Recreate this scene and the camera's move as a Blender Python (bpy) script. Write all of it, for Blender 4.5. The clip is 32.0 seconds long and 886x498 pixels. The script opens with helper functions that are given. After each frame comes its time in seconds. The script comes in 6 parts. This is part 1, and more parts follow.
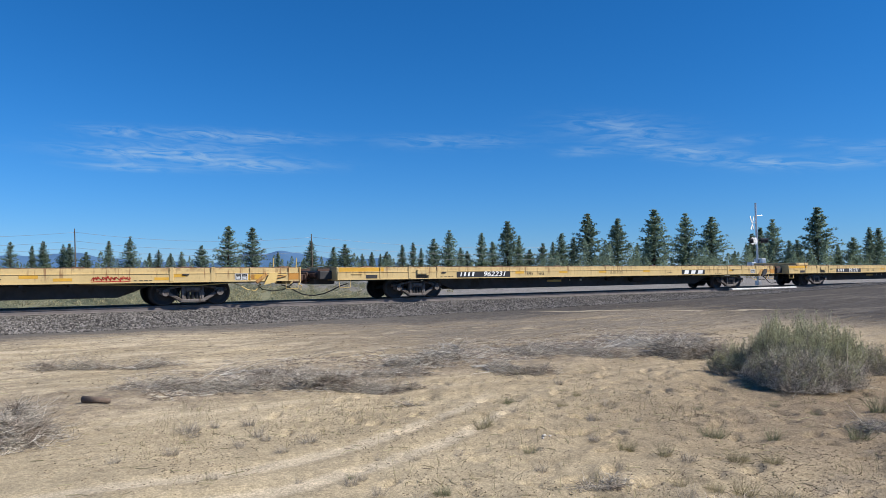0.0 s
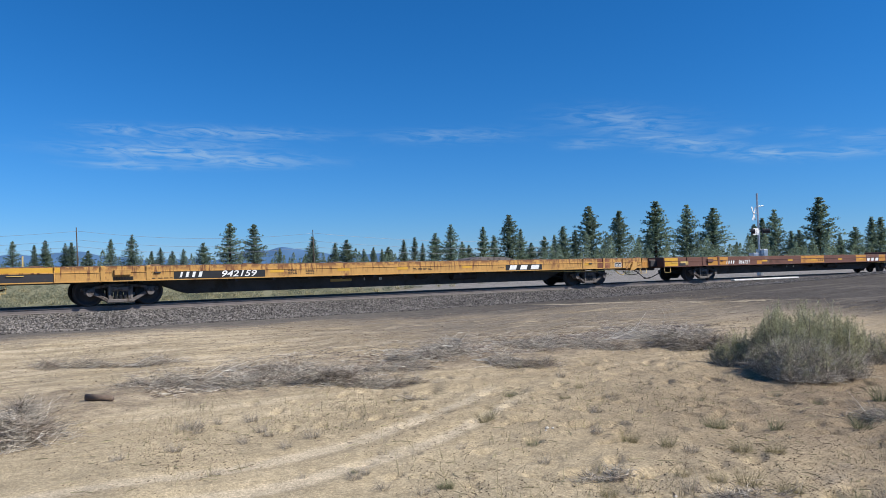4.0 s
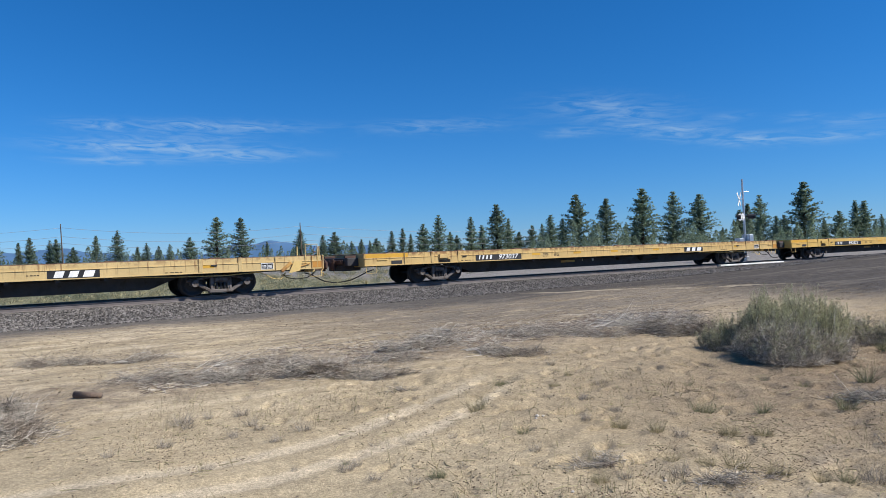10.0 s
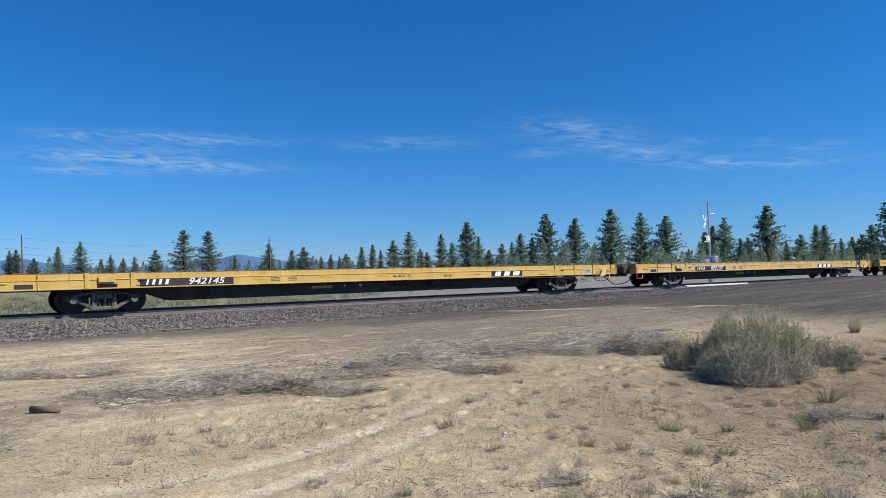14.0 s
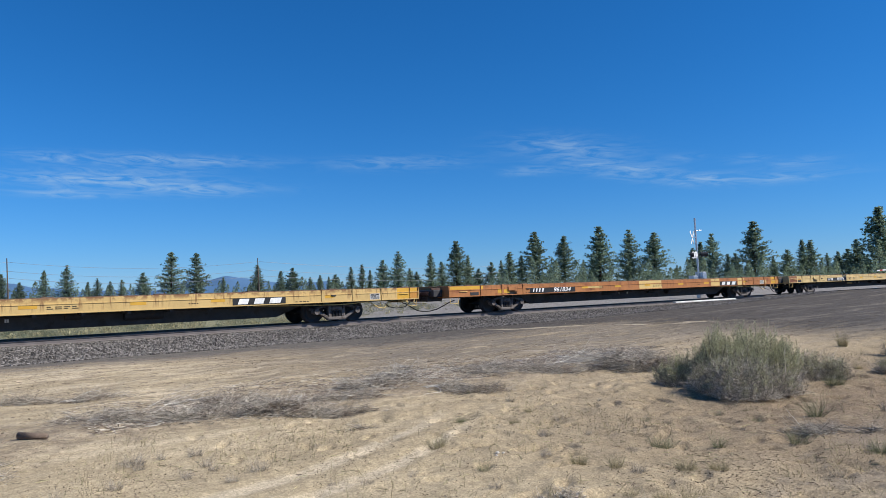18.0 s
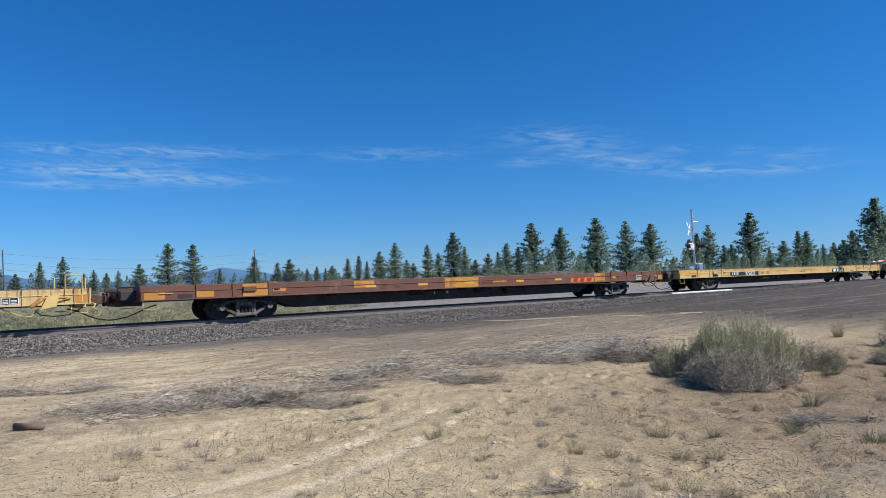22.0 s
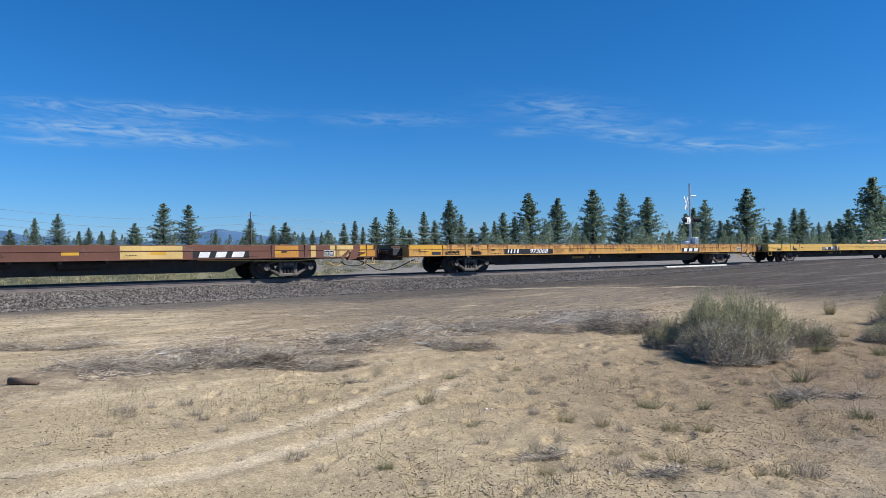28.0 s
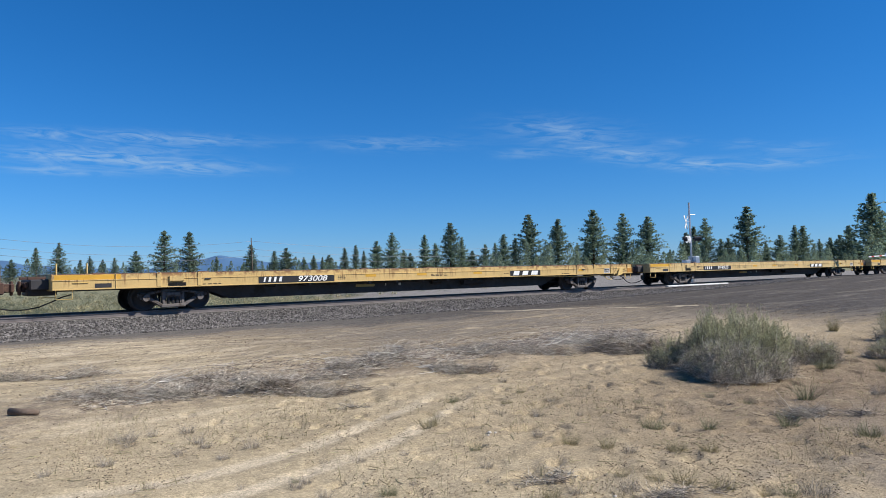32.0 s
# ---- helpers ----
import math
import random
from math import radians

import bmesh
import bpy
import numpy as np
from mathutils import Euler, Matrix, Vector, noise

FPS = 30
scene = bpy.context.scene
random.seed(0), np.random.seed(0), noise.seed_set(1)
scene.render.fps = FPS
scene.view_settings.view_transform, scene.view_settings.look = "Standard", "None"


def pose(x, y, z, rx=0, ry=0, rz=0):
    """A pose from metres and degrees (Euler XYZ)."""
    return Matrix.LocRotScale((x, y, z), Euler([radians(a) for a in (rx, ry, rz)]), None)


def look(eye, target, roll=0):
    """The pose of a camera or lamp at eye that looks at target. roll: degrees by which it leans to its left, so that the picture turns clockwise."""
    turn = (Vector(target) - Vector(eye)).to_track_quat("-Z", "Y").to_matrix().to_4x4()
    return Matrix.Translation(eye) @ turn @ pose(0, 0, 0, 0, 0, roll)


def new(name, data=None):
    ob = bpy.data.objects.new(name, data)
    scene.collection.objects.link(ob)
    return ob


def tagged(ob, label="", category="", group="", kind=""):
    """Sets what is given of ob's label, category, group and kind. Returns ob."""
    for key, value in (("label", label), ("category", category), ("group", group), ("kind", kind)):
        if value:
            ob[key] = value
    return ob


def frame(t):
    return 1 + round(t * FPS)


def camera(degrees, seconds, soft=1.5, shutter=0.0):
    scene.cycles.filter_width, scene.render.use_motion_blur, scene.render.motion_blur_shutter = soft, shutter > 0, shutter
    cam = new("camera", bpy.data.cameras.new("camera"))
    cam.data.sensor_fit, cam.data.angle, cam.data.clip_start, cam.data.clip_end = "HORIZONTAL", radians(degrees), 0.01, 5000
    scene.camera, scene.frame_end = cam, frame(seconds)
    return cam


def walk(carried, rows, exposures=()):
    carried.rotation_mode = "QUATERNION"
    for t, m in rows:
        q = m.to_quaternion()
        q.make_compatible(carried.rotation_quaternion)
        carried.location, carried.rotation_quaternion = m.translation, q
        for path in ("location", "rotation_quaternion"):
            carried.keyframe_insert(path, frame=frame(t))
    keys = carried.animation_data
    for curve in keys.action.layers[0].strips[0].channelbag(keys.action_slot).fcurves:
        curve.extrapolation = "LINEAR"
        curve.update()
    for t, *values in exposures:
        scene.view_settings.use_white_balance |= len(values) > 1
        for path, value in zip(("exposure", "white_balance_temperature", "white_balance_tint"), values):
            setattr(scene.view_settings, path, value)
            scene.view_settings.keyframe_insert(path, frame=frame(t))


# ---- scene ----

# The camera is held by hand beside the line; x runs along the track, y away from the camera.
cam = camera(64.6, 32.0, soft=0.55)
walk(cam, [
    (0, pose(0.002, 0.008, 1.663, 91.513, 0.250, -32.942)),
    (0.5, pose(0.003, 0.006, 1.663, 91.707, 0.234, -32.879)),
    (1, pose(0.004, 0.005, 1.662, 91.829, 0.659, -32.766)),
    (1.5, pose(0.006, 0.005, 1.661, 91.611, 1.140, -32.382)),
    (2, pose(0.008, 0.006, 1.660, 91.194, 0.941, -32.502)),
    (2.5, pose(0.010, 0.006, 1.658, 91.212, 0.874, -32.719)),
    (3, pose(0.011, 0.006, 1.658, 91.157, 1.049, -32.708)),
    (3.5, pose(0.012, 0.006, 1.657, 91.063, 0.913, -32.789)),
    (5.5, pose(0.011, 0.007, 1.658, 91.039, 1.163, -32.953)),
    (6, pose(0.010, 0.005, 1.657, 91.102, 1.249, -33.026)),
    (6.5, pose(0.010, 0.004, 1.657, 91.139, 1.056, -33.029)),
    (7, pose(0.010, 0.003, 1.656, 90.801, 1.701, -33.143)),
    (7.5, pose(0.010, 0.003, 1.656, 90.833, 1.808, -33.301)),
    (8, pose(0.011, 0.004, 1.656, 90.719, 2.006, -33.391)),
    (8.5, pose(0.012, 0.005, 1.656, 90.519, 1.628, -33.574)),
    (9, pose(0.013, 0.006, 1.657, 90.450, 1.782, -33.619)),
    (9.5, pose(0.015, 0.007, 1.656, 90.274, 1.878, -33.663)),
    (10, pose(0.016, 0.007, 1.656, 90.262, 1.921, -33.755)),
    (10.5, pose(0.016, 0.006, 1.655, 90.304, 2.107, -33.844)),
    (11, pose(0.015, 0.006, 1.655, 90.093, 2.102, -33.832)),
    (11.5, pose(0.016, 0.007, 1.655, 89.838, 2.018, -33.987)),
    (12, pose(0.017, 0.009, 1.655, 90.140, 1.831, -34.288)),
    (12.5, pose(0.018, 0.010, 1.653, 90.750, 1.635, -34.460)),
    (13, pose(0.016, 0.010, 1.651, 90.864, 1.762, -34.459)),
    (13.5, pose(0.014, 0.009, 1.649, 91.127, 1.800, -34.967)),
    (14, pose(0.012, 0.008, 1.648, 91.596, 1.049, -36.213)),
    (14.5, pose(0.009, 0.007, 1.648, 91.740, 1.039, -36.494)),
    (16.5, pose(-0.012, -0.012, 1.653, 93.494, 1.997, -37.011)),
    (17, pose(-0.014, -0.014, 1.653, 93.618, 1.946, -37.052)),
    (17.5, pose(-0.016, -0.015, 1.653, 93.494, 2.034, -37.181)),
    (18, pose(-0.016, -0.015, 1.653, 93.133, 1.754, -37.060)),
    (18.5, pose(-0.014, -0.013, 1.653, 92.860, 1.622, -36.953)),
    (19, pose(-0.012, -0.011, 1.652, 92.770, 1.687, -36.934)),
    (19.5, pose(-0.010, -0.009, 1.652, 92.700, 1.686, -36.927)),
    (20, pose(-0.009, -0.007, 1.651, 92.502, 1.743, -36.940)),
    (20.5, pose(-0.007, -0.006, 1.650, 92.553, 1.693, -37.061)),
    (21, pose(-0.006, -0.005, 1.648, 92.630, 1.540, -37.101)),
    (21.5, pose(-0.005, -0.003, 1.645, 92.657, 1.831, -37.155)),
    (22, pose(-0.005, -0.002, 1.642, 92.424, 1.785, -37.315)),
    (22.5, pose(-0.005, 0.001, 1.640, 91.670, 0.993, -37.377)),
    (23, pose(-0.005, 0.003, 1.640, 91.177, 0.811, -37.843)),
    (23.5, pose(-0.006, 0.004, 1.640, 91.129, 0.804, -38.151)),
    (24, pose(-0.006, 0.005, 1.641, 91.198, 0.905, -38.338)),
    (24.5, pose(-0.006, 0.004, 1.641, 91.173, 1.052, -38.235)),
    (25, pose(-0.006, 0.004, 1.640, 91.075, 1.281, -38.325)),
    (25.5, pose(-0.006, 0.004, 1.640, 90.953, 1.109, -38.389)),
    (27.5, pose(-0.002, 0.017, 1.636, 89.779, 0.215, -37.685)),
    (28, pose(-0.002, 0.018, 1.636, 89.763, 0.198, -37.664)),
    (28.5, pose(-0.002, 0.018, 1.636, 89.730, 0.285, -37.855)),
    (29, pose(-0.004, 0.017, 1.637, 89.995, 0.258, -37.965)),
    (29.5, pose(-0.005, 0.014, 1.638, 90.447, 0.363, -38.059)),
    (30, pose(-0.005, 0.013, 1.639, 90.738, 0.234, -37.798)),
    (30.5, pose(-0.003, 0.013, 1.638, 91.335, 0.399, -37.013)),
    (31, pose(-0.000, 0.014, 1.637, 91.572, 0.614, -37.072)),
    (31.5, pose(0.002, 0.016, 1.635, 91.756, 0.726, -37.323)),
    (32, pose(0.004, 0.017, 1.634, 91.632, 1.139, -37.580)),
])

# ---- world and sun ----
SUN_AZ, SUN_EL = 138.0, 42.0
SKY_R, SKY_B = (2.2, 0.31), (1.22, 1.62)
world = bpy.data.worlds.new("sky")
scene.world = world
world.use_nodes = True
wn, wl = world.node_tree.nodes, world.node_tree.links
wn.clear()
w_out = wn.new("ShaderNodeOutputWorld")
w_bg = wn.new("ShaderNodeBackground")
w_bg.inputs["Strength"].default_value = 0.0475
w_sky = wn.new("ShaderNodeTexSky")
w_sky.sky_type = "NISHITA"
w_sky.sun_disc = False
w_sky.sun_elevation, w_sky.sun_rotation = radians(SUN_EL), radians(SUN_AZ)
w_sky.altitude, w_sky.air_density, w_sky.dust_density, w_sky.ozone_density = 1300, 1.0, 0.0, 1.5


def mathn(nodes, links, op, a, b=None, c=None):
    n = nodes.new("ShaderNodeMath")
    n.operation = op
    for k, v in enumerate((a, b, c)):
        if v is None:
            continue
        if isinstance(v, (int, float)):
            n.inputs[k].default_value = v
        else:
            links.new(v, n.inputs[k])
    return n.outputs[0]


# thin cirrus: two long streaks of torn noise above the horizon
w_geo = wn.new("ShaderNodeTexCoord")
w_sep = wn.new("ShaderNodeSeparateXYZ")
wl.new(w_geo.outputs["Generated"], w_sep.inputs[0])
w_az = mathn(wn, wl, "ARCTAN2", w_sep.outputs["X"], w_sep.outputs["Y"])
w_comb = wn.new("ShaderNodeCombineXYZ")
wl.new(mathn(wn, wl, "MULTIPLY", w_az, 19.0), w_comb.inputs["X"])
wl.new(mathn(wn, wl, "ADD", mathn(wn, wl, "MULTIPLY", w_sep.outputs["Z"], 105.0), mathn(wn, wl, "MULTIPLY", w_az, 5.0)), w_comb.inputs["Y"])
w_noise = wn.new("ShaderNodeTexNoise")
w_noise.inputs["Scale"].default_value = 1.0
w_noise.inputs["Detail"].default_value = 5.5
w_noise.inputs["Roughness"].default_value = 0.54
w_noise.inputs["Distortion"].default_value = 1.6
wl.new(w_comb.outputs[0], w_noise.inputs["Vector"])


def streak(az, el, width, height, tilt=0.0):
    """A soft long patch round one direction in the sky."""
    da = mathn(wn, wl, "SUBTRACT", w_az, radians(az))
    line = mathn(wn, wl, "MULTIPLY_ADD", da, tilt, math.sin(radians(el)))
    dz = mathn(wn, wl, "SUBTRACT", w_sep.outputs["Z"], line)
    p = mathn(wn, wl, "POWER", mathn(wn, wl, "ABSOLUTE", mathn(wn, wl, "DIVIDE", da, radians(width))), 2.0)
    r = mathn(wn, wl, "POWER", mathn(wn, wl, "ABSOLUTE", mathn(wn, wl, "DIVIDE", dz, radians(height))), 2.0)
    return mathn(wn, wl, "EXPONENT", mathn(wn, wl, "MULTIPLY", mathn(wn, wl, "ADD", p, r), -1.0))


w_mask = None
for s in ((8.0, 10.1, 2.5, 0.35, 0.0, 0.5), (10.5, 8.6, 5.5, 0.45, 0.0, 0.75), (9.0, 7.6, 3.0, 0.3, 0.0, 0.7), (17.5, 8.2, 5.0, 0.5, 0.0, 0.7), (16.5, 10.3, 6.0, 0.4, 0.0, 0.6), (33.5, 10.2, 5.0, 0.5, 0.0, 0.45), (47.5, 10.8, 4.5, 0.9, -0.1, 0.5), (52.0, 8.8, 4.0, 0.6, -0.16, 0.75), (58.0, 7.7, 2.5, 0.35, 0.0, 0.7), (63.0, 7.3, 4.0, 0.4, 0.0, 0.5), (44.5, 9.2, 2.0, 0.35, 0.0, 0.4), (56.0, 9.4, 1.6, 0.3, 0.0, 0.3), (61.0, 8.9, 1.4, 0.3, 0.0, 0.3), (64.5, 8.3, 2.0, 0.35, 0.0, 0.4), (13.0, 9.2, 5.5, 0.9, 0.05, 0.35)):
    v = mathn(wn, wl, "MULTIPLY", streak(*s[:5]), s[5])
    w_mask = v if w_mask is None else mathn(wn, wl, "ADD", w_mask, v)
w_ramp = wn.new("ShaderNodeMapRange")
w_ramp.inputs["From Min"].default_value, w_ramp.inputs["From Max"].default_value = 0.36, 0.78
wl.new(w_noise.outputs[0], w_ramp.inputs[0])
w_cloud = mathn(wn, wl, "MULTIPLY", w_mask, w_ramp.outputs[0])
w_mix = wn.new("ShaderNodeMix")
w_mix.data_type = "RGBA"
wl.new(mathn(wn, wl, "MINIMUM", mathn(wn, wl, "MULTIPLY", w_cloud, 0.85), 0.42), w_mix.inputs[0])
# the clear, deep blue of high dry country: the sky's own hue, strengthened
w_rgb = wn.new("ShaderNodeSeparateColor")
wl.new(w_sky.outputs[0], w_rgb.inputs[0])
w_g = mathn(wn, wl, "MULTIPLY", mathn(wn, wl, "POWER", mathn(wn, wl, "DIVIDE", w_rgb.outputs[1], 5.0), 0.92), 5.0)
w_haze = mathn(wn, wl, "MULTIPLY", mathn(wn, wl, "EXPONENT", mathn(wn, wl, "MULTIPLY", mathn(wn, wl, "MAXIMUM", w_sep.outputs["Z"], 0.0), -9.0)), 0.30)
w_r = mathn(wn, wl, "MULTIPLY", w_g, mathn(wn, wl, "ADD", w_haze, mathn(wn, wl, "MULTIPLY", mathn(wn, wl, "POWER", mathn(wn, wl, "DIVIDE", w_rgb.outputs[0], w_rgb.outputs[1]), SKY_R[0]), SKY_R[1])))
w_b = mathn(wn, wl, "MULTIPLY", w_g, mathn(wn, wl, "MULTIPLY", mathn(wn, wl, "ADD", mathn(wn, wl, "POWER", mathn(wn, wl, "DIVIDE", w_rgb.outputs[2], w_rgb.outputs[1]), SKY_B[0]), mathn(wn, wl, "MULTIPLY", w_haze, 0.6)), SKY_B[1]))
w_tint = wn.new("ShaderNodeCombineColor")
for w_k, w_v in enumerate((w_r, w_g, w_b)):
    wl.new(w_v, w_tint.inputs[w_k])
wl.new(w_tint.outputs[0], w_mix.inputs[6])
w_mix.inputs[7].default_value = (7.2, 9.8, 12.0, 1)
wl.new(w_mix.outputs[2], w_bg.inputs["Color"])
wl.new(w_bg.outputs[0], w_out.inputs["Surface"])

sun_data = bpy.data.lights.new("sun", "SUN")
sun_data.energy, sun_data.angle, sun_data.color = 4.4, radians(0.53), (1.0, 0.95, 0.87)
sun = new("sun", sun_data)
sun_dir = Vector((math.sin(radians(SUN_AZ)) * math.cos(radians(SUN_EL)), math.cos(radians(SUN_AZ)) * math.cos(radians(SUN_EL)), math.sin(radians(SUN_EL))))
sun.matrix_world = look(sun_dir * 50, (0, 0, 0))
scene.view_settings.exposure = 0.42
rng = np.random.default_rng(7)

# ---- materials ----


def material(name, base, rough=0.8, metal=0.0, vary=(0.25, 3.0), grain=(0.15, 60.0), bump=(0.3, 40.0), second=None, blotch=(0.0, 1.0), coords="Object", per_piece=0.0, per_island=0.0, thin=0.0):
    """A surface with two scales of colour variation, patches of a second colour and fine relief. Sizes are in cycles a metre."""
    m = bpy.data.materials.new(name)
    m.use_nodes = True
    n, l = m.node_tree.nodes, m.node_tree.links
    b = n["Principled BSDF"]
    b.inputs["Roughness"].default_value, b.inputs["Metallic"].default_value = rough, metal
    b.inputs["Specular IOR Level"].default_value = 0.3
    tc = n.new("ShaderNodeTexCoord")

    def noise_of(scale, detail=4.0, rough_=0.6):
        k = n.new("ShaderNodeTexNoise")
        k.inputs["Scale"].default_value, k.inputs["Detail"].default_value, k.inputs["Roughness"].default_value = scale, detail, rough_
        l.new(tc.outputs[coords], k.inputs["Vector"])
        return k.outputs[0]

    def brightness(colour, fac, amount):
        k = n.new("ShaderNodeMapRange")
        k.inputs[1].default_value, k.inputs[2].default_value = 0.25, 0.75
        k.inputs[3].default_value, k.inputs[4].default_value = 1.0 - amount, 1.0 + amount
        l.new(fac, k.inputs[0])
        x = n.new("ShaderNodeMix")
        x.data_type, x.blend_type = "RGBA", "MULTIPLY"
        x.inputs[0].default_value = 1.0
        l.new(colour, x.inputs[6])
        cc = n.new("ShaderNodeCombineColor")
        for q in range(3):
            l.new(k.outputs[0], cc.inputs[q])
        l.new(cc.outputs[0], x.inputs[7])
        return x.outputs[2]

    rgb = n.new("ShaderNodeRGB")
    rgb.outputs[0].default_value = (*base, 1)
    col = rgb.outputs[0]
    if second:
        x = n.new("ShaderNodeMix")
        x.data_type = "RGBA"
        k = n.new("ShaderNodeMapRange")
        k.inputs[1].default_value, k.inputs[2].default_value = 0.62 - blotch[0] * 0.4, 0.72 - blotch[0] * 0.4
        l.new(noise_of(blotch[1], 6.0, 0.68), k.inputs[0])
        l.new(k.outputs[0], x.inputs[0])
        l.new(col, x.inputs[6])
        x.inputs[7].default_value = (*second, 1)
        col = x.outputs[2]
    col = brightness(col, noise_of(vary[1]), vary[0])
    col = brightness(col, noise_of(grain[1], 3.0, 0.7), grain[0])
    for amount, node, out in ((per_piece, "ShaderNodeObjectInfo", "Random"), (per_island, "ShaderNodeNewGeometry", "Random Per Island")):
        if amount:
            col = brightness(col, n.new(node).outputs[out], amount)
    l.new(col, b.inputs["Base Color"])
    if thin:
        tr, mx = n.new("ShaderNodeBsdfTranslucent"), n.new("ShaderNodeMixShader")
        l.new(col, tr.inputs["Color"])
        mx.inputs[0].default_value = thin
        l.new(b.outputs[0], mx.inputs[1])
        l.new(tr.outputs[0], mx.inputs[2])
        l.new(mx.outputs[0], n["Material Output"].inputs["Surface"])
    if bump[0]:
        k = n.new("ShaderNodeBump")
        k.inputs["Strength"].default_value, k.inputs["Distance"].default_value = bump[0], 0.02
        l.new(noise_of(bump[1], 5.0, 0.65), k.inputs["Height"])
        l.new(k.outputs[0], b.inputs["Normal"])
    return m


STEEL = material("rail_steel", (0.165, 0.145, 0.14), 0.65, 0.0)
RAIL_TOP = material("rail_head", (0.30, 0.28, 0.27), 0.5, 1.0, bump=(0, 1))
TIE = material("tie_wood", (0.08, 0.065, 0.055), 0.9, second=(0.16, 0.14, 0.12), blotch=(0.3, 4.0), per_piece=0.25)
STONE = material("ballast_stone", (0.165, 0.150, 0.135), 0.9, vary=(0.25, 1.0), per_island=0.5, bump=(0.4, 90))
BALLAST = material("ballast_bed", (0.085, 0.077, 0.071), 0.95, vary=(0.2, 0.7), grain=(0.5, 30.0), bump=(1.0, 28.0))
BLACK = material("black_steel", (0.044, 0.043, 0.046), 0.65, second=(0.075, 0.05, 0.035), blotch=(0.1, 2.0))
# paler copy of the black steel, to lift the shade under the cars
LIFTED_BLACK = material("shade_lifted_black_steel", (0.082, 0.079, 0.080), 0.8, second=(0.055, 0.047, 0.042), blotch=(0.2, 1.5))
BLACK_PANEL = material("black_paint", (0.022, 0.023, 0.026), 0.55)
CAST = material("cast_steel", (0.15, 0.133, 0.125), 0.75, second=(0.07, 0.055, 0.045), blotch=(0.3, 4.0))
DRAFT_RUST = material("draught_gear_rust", (0.085, 0.05, 0.04), 0.85, second=(0.14, 0.085, 0.06), blotch=(0.25, 5.0))
WHEEL = material("wheel_steel", (0.050, 0.045, 0.043), 0.6)
DECK = material("deck_boards", (0.14, 0.085, 0.06), 0.9, second=(0.22, 0.15, 0.10), blotch=(0.3, 0.8))
RUST = material("rusty_steel", (0.17, 0.065, 0.038), 0.8, second=(0.26, 0.12, 0.06), blotch=(0.25, 1.2), vary=(0.3, 1.5))
WHITE = material("white_paint", (0.75, 0.75, 0.74), 0.5)
MARK = material("painted_mark", (0.78, 0.78, 0.76), 0.6, second=(0.3, 0.28, 0.25), blotch=(0.05, 6.0), bump=(0, 1))
DARK_MARK = material("dark_mark", (0.06, 0.045, 0.03), 0.7, bump=(0, 1))
RED_MARK = material("red_paint", (0.45, 0.03, 0.025), 0.5, bump=(0, 1))
ALUMINIUM = material("galvanised_metal", (0.55, 0.56, 0.58), 0.38, 0.85)
LENS_RED = material("red_lens", (0.25, 0.01, 0.01), 0.15, bump=(0, 1))
HOSE = material("rubber", (0.012, 0.012, 0.012), 0.7)
WIRE = material("wire", (0.34, 0.36, 0.39), 0.55, 0.3, bump=(0, 1))
POLE = material("pole_wood", (0.11, 0.085, 0.065), 0.9, vary=(0.2, 1.0))
BARK = material("bark", (0.10, 0.06, 0.04), 0.95, bump=(0.8, 14.0), vary=(0.35, 2.0))
NEEDLES = material("pine_needles", (0.215, 0.285, 0.205), 0.8, second=(0.26, 0.31, 0.20), blotch=(0.35, 0.5), vary=(0.3, 0.8), bump=(0, 1), per_island=0.4, per_piece=0.12, thin=0.6)
SCRUB = material("scrub_leaves", (0.185, 0.21, 0.14), 0.8, second=(0.28, 0.27, 0.165), blotch=(0.4, 0.4), bump=(0, 1), per_island=0.25, thin=0.6)
SAGE_SHOOT = material("sage_shoots", (0.40, 0.385, 0.25), 0.85, bump=(0, 1), per_island=0.35)
SAGE = material("sage_leaves", (0.43, 0.415, 0.25), 0.8, second=(0.32, 0.325, 0.19), blotch=(0.4, 3.0), bump=(0, 1), per_island=0.4, thin=0.4)
TWIG = material("grey_twigs", (0.40, 0.355, 0.29), 0.9, second=(0.22, 0.18, 0.14), blotch=(0.3, 3.0), bump=(0, 1), per_island=0.6)
PALE_TWIG = material("bleached_twigs", (0.56, 0.52, 0.45), 0.9, bump=(0, 1), per_island=0.3)
DRY_GRASS = material("dry_grass", (0.43, 0.38, 0.225), 0.85, second=(0.29, 0.265, 0.14), blotch=(0.3, 4.0), bump=(0, 1), per_island=0.4, thin=0.4)
GREEN_GRASS = material("green_tuft_leaves", (0.30, 0.305, 0.18), 0.85, bump=(0, 1), per_island=0.4, thin=0.4)
LOG_WOOD = material("weathered_wood", (0.17, 0.125, 0.095), 0.9, bump=(0.8, 30.0), vary=(0.4, 6.0))
PALE_STONE = material("white_stone", (0.55, 0.50, 0.44), 0.8, bump=(0.4, 60.0))
CLOD = material("dark_soil_clod", (0.24, 0.185, 0.13), 0.95, bump=(0, 1), per_island=0.5)
PEBBLE = material("pebble_stone", (0.30, 0.232, 0.152), 0.95, bump=(0, 1), per_island=0.5)
CONCRETE = material("pale_concrete", (0.70, 0.68, 0.64), 0.8, bump=(0.2, 30.0))


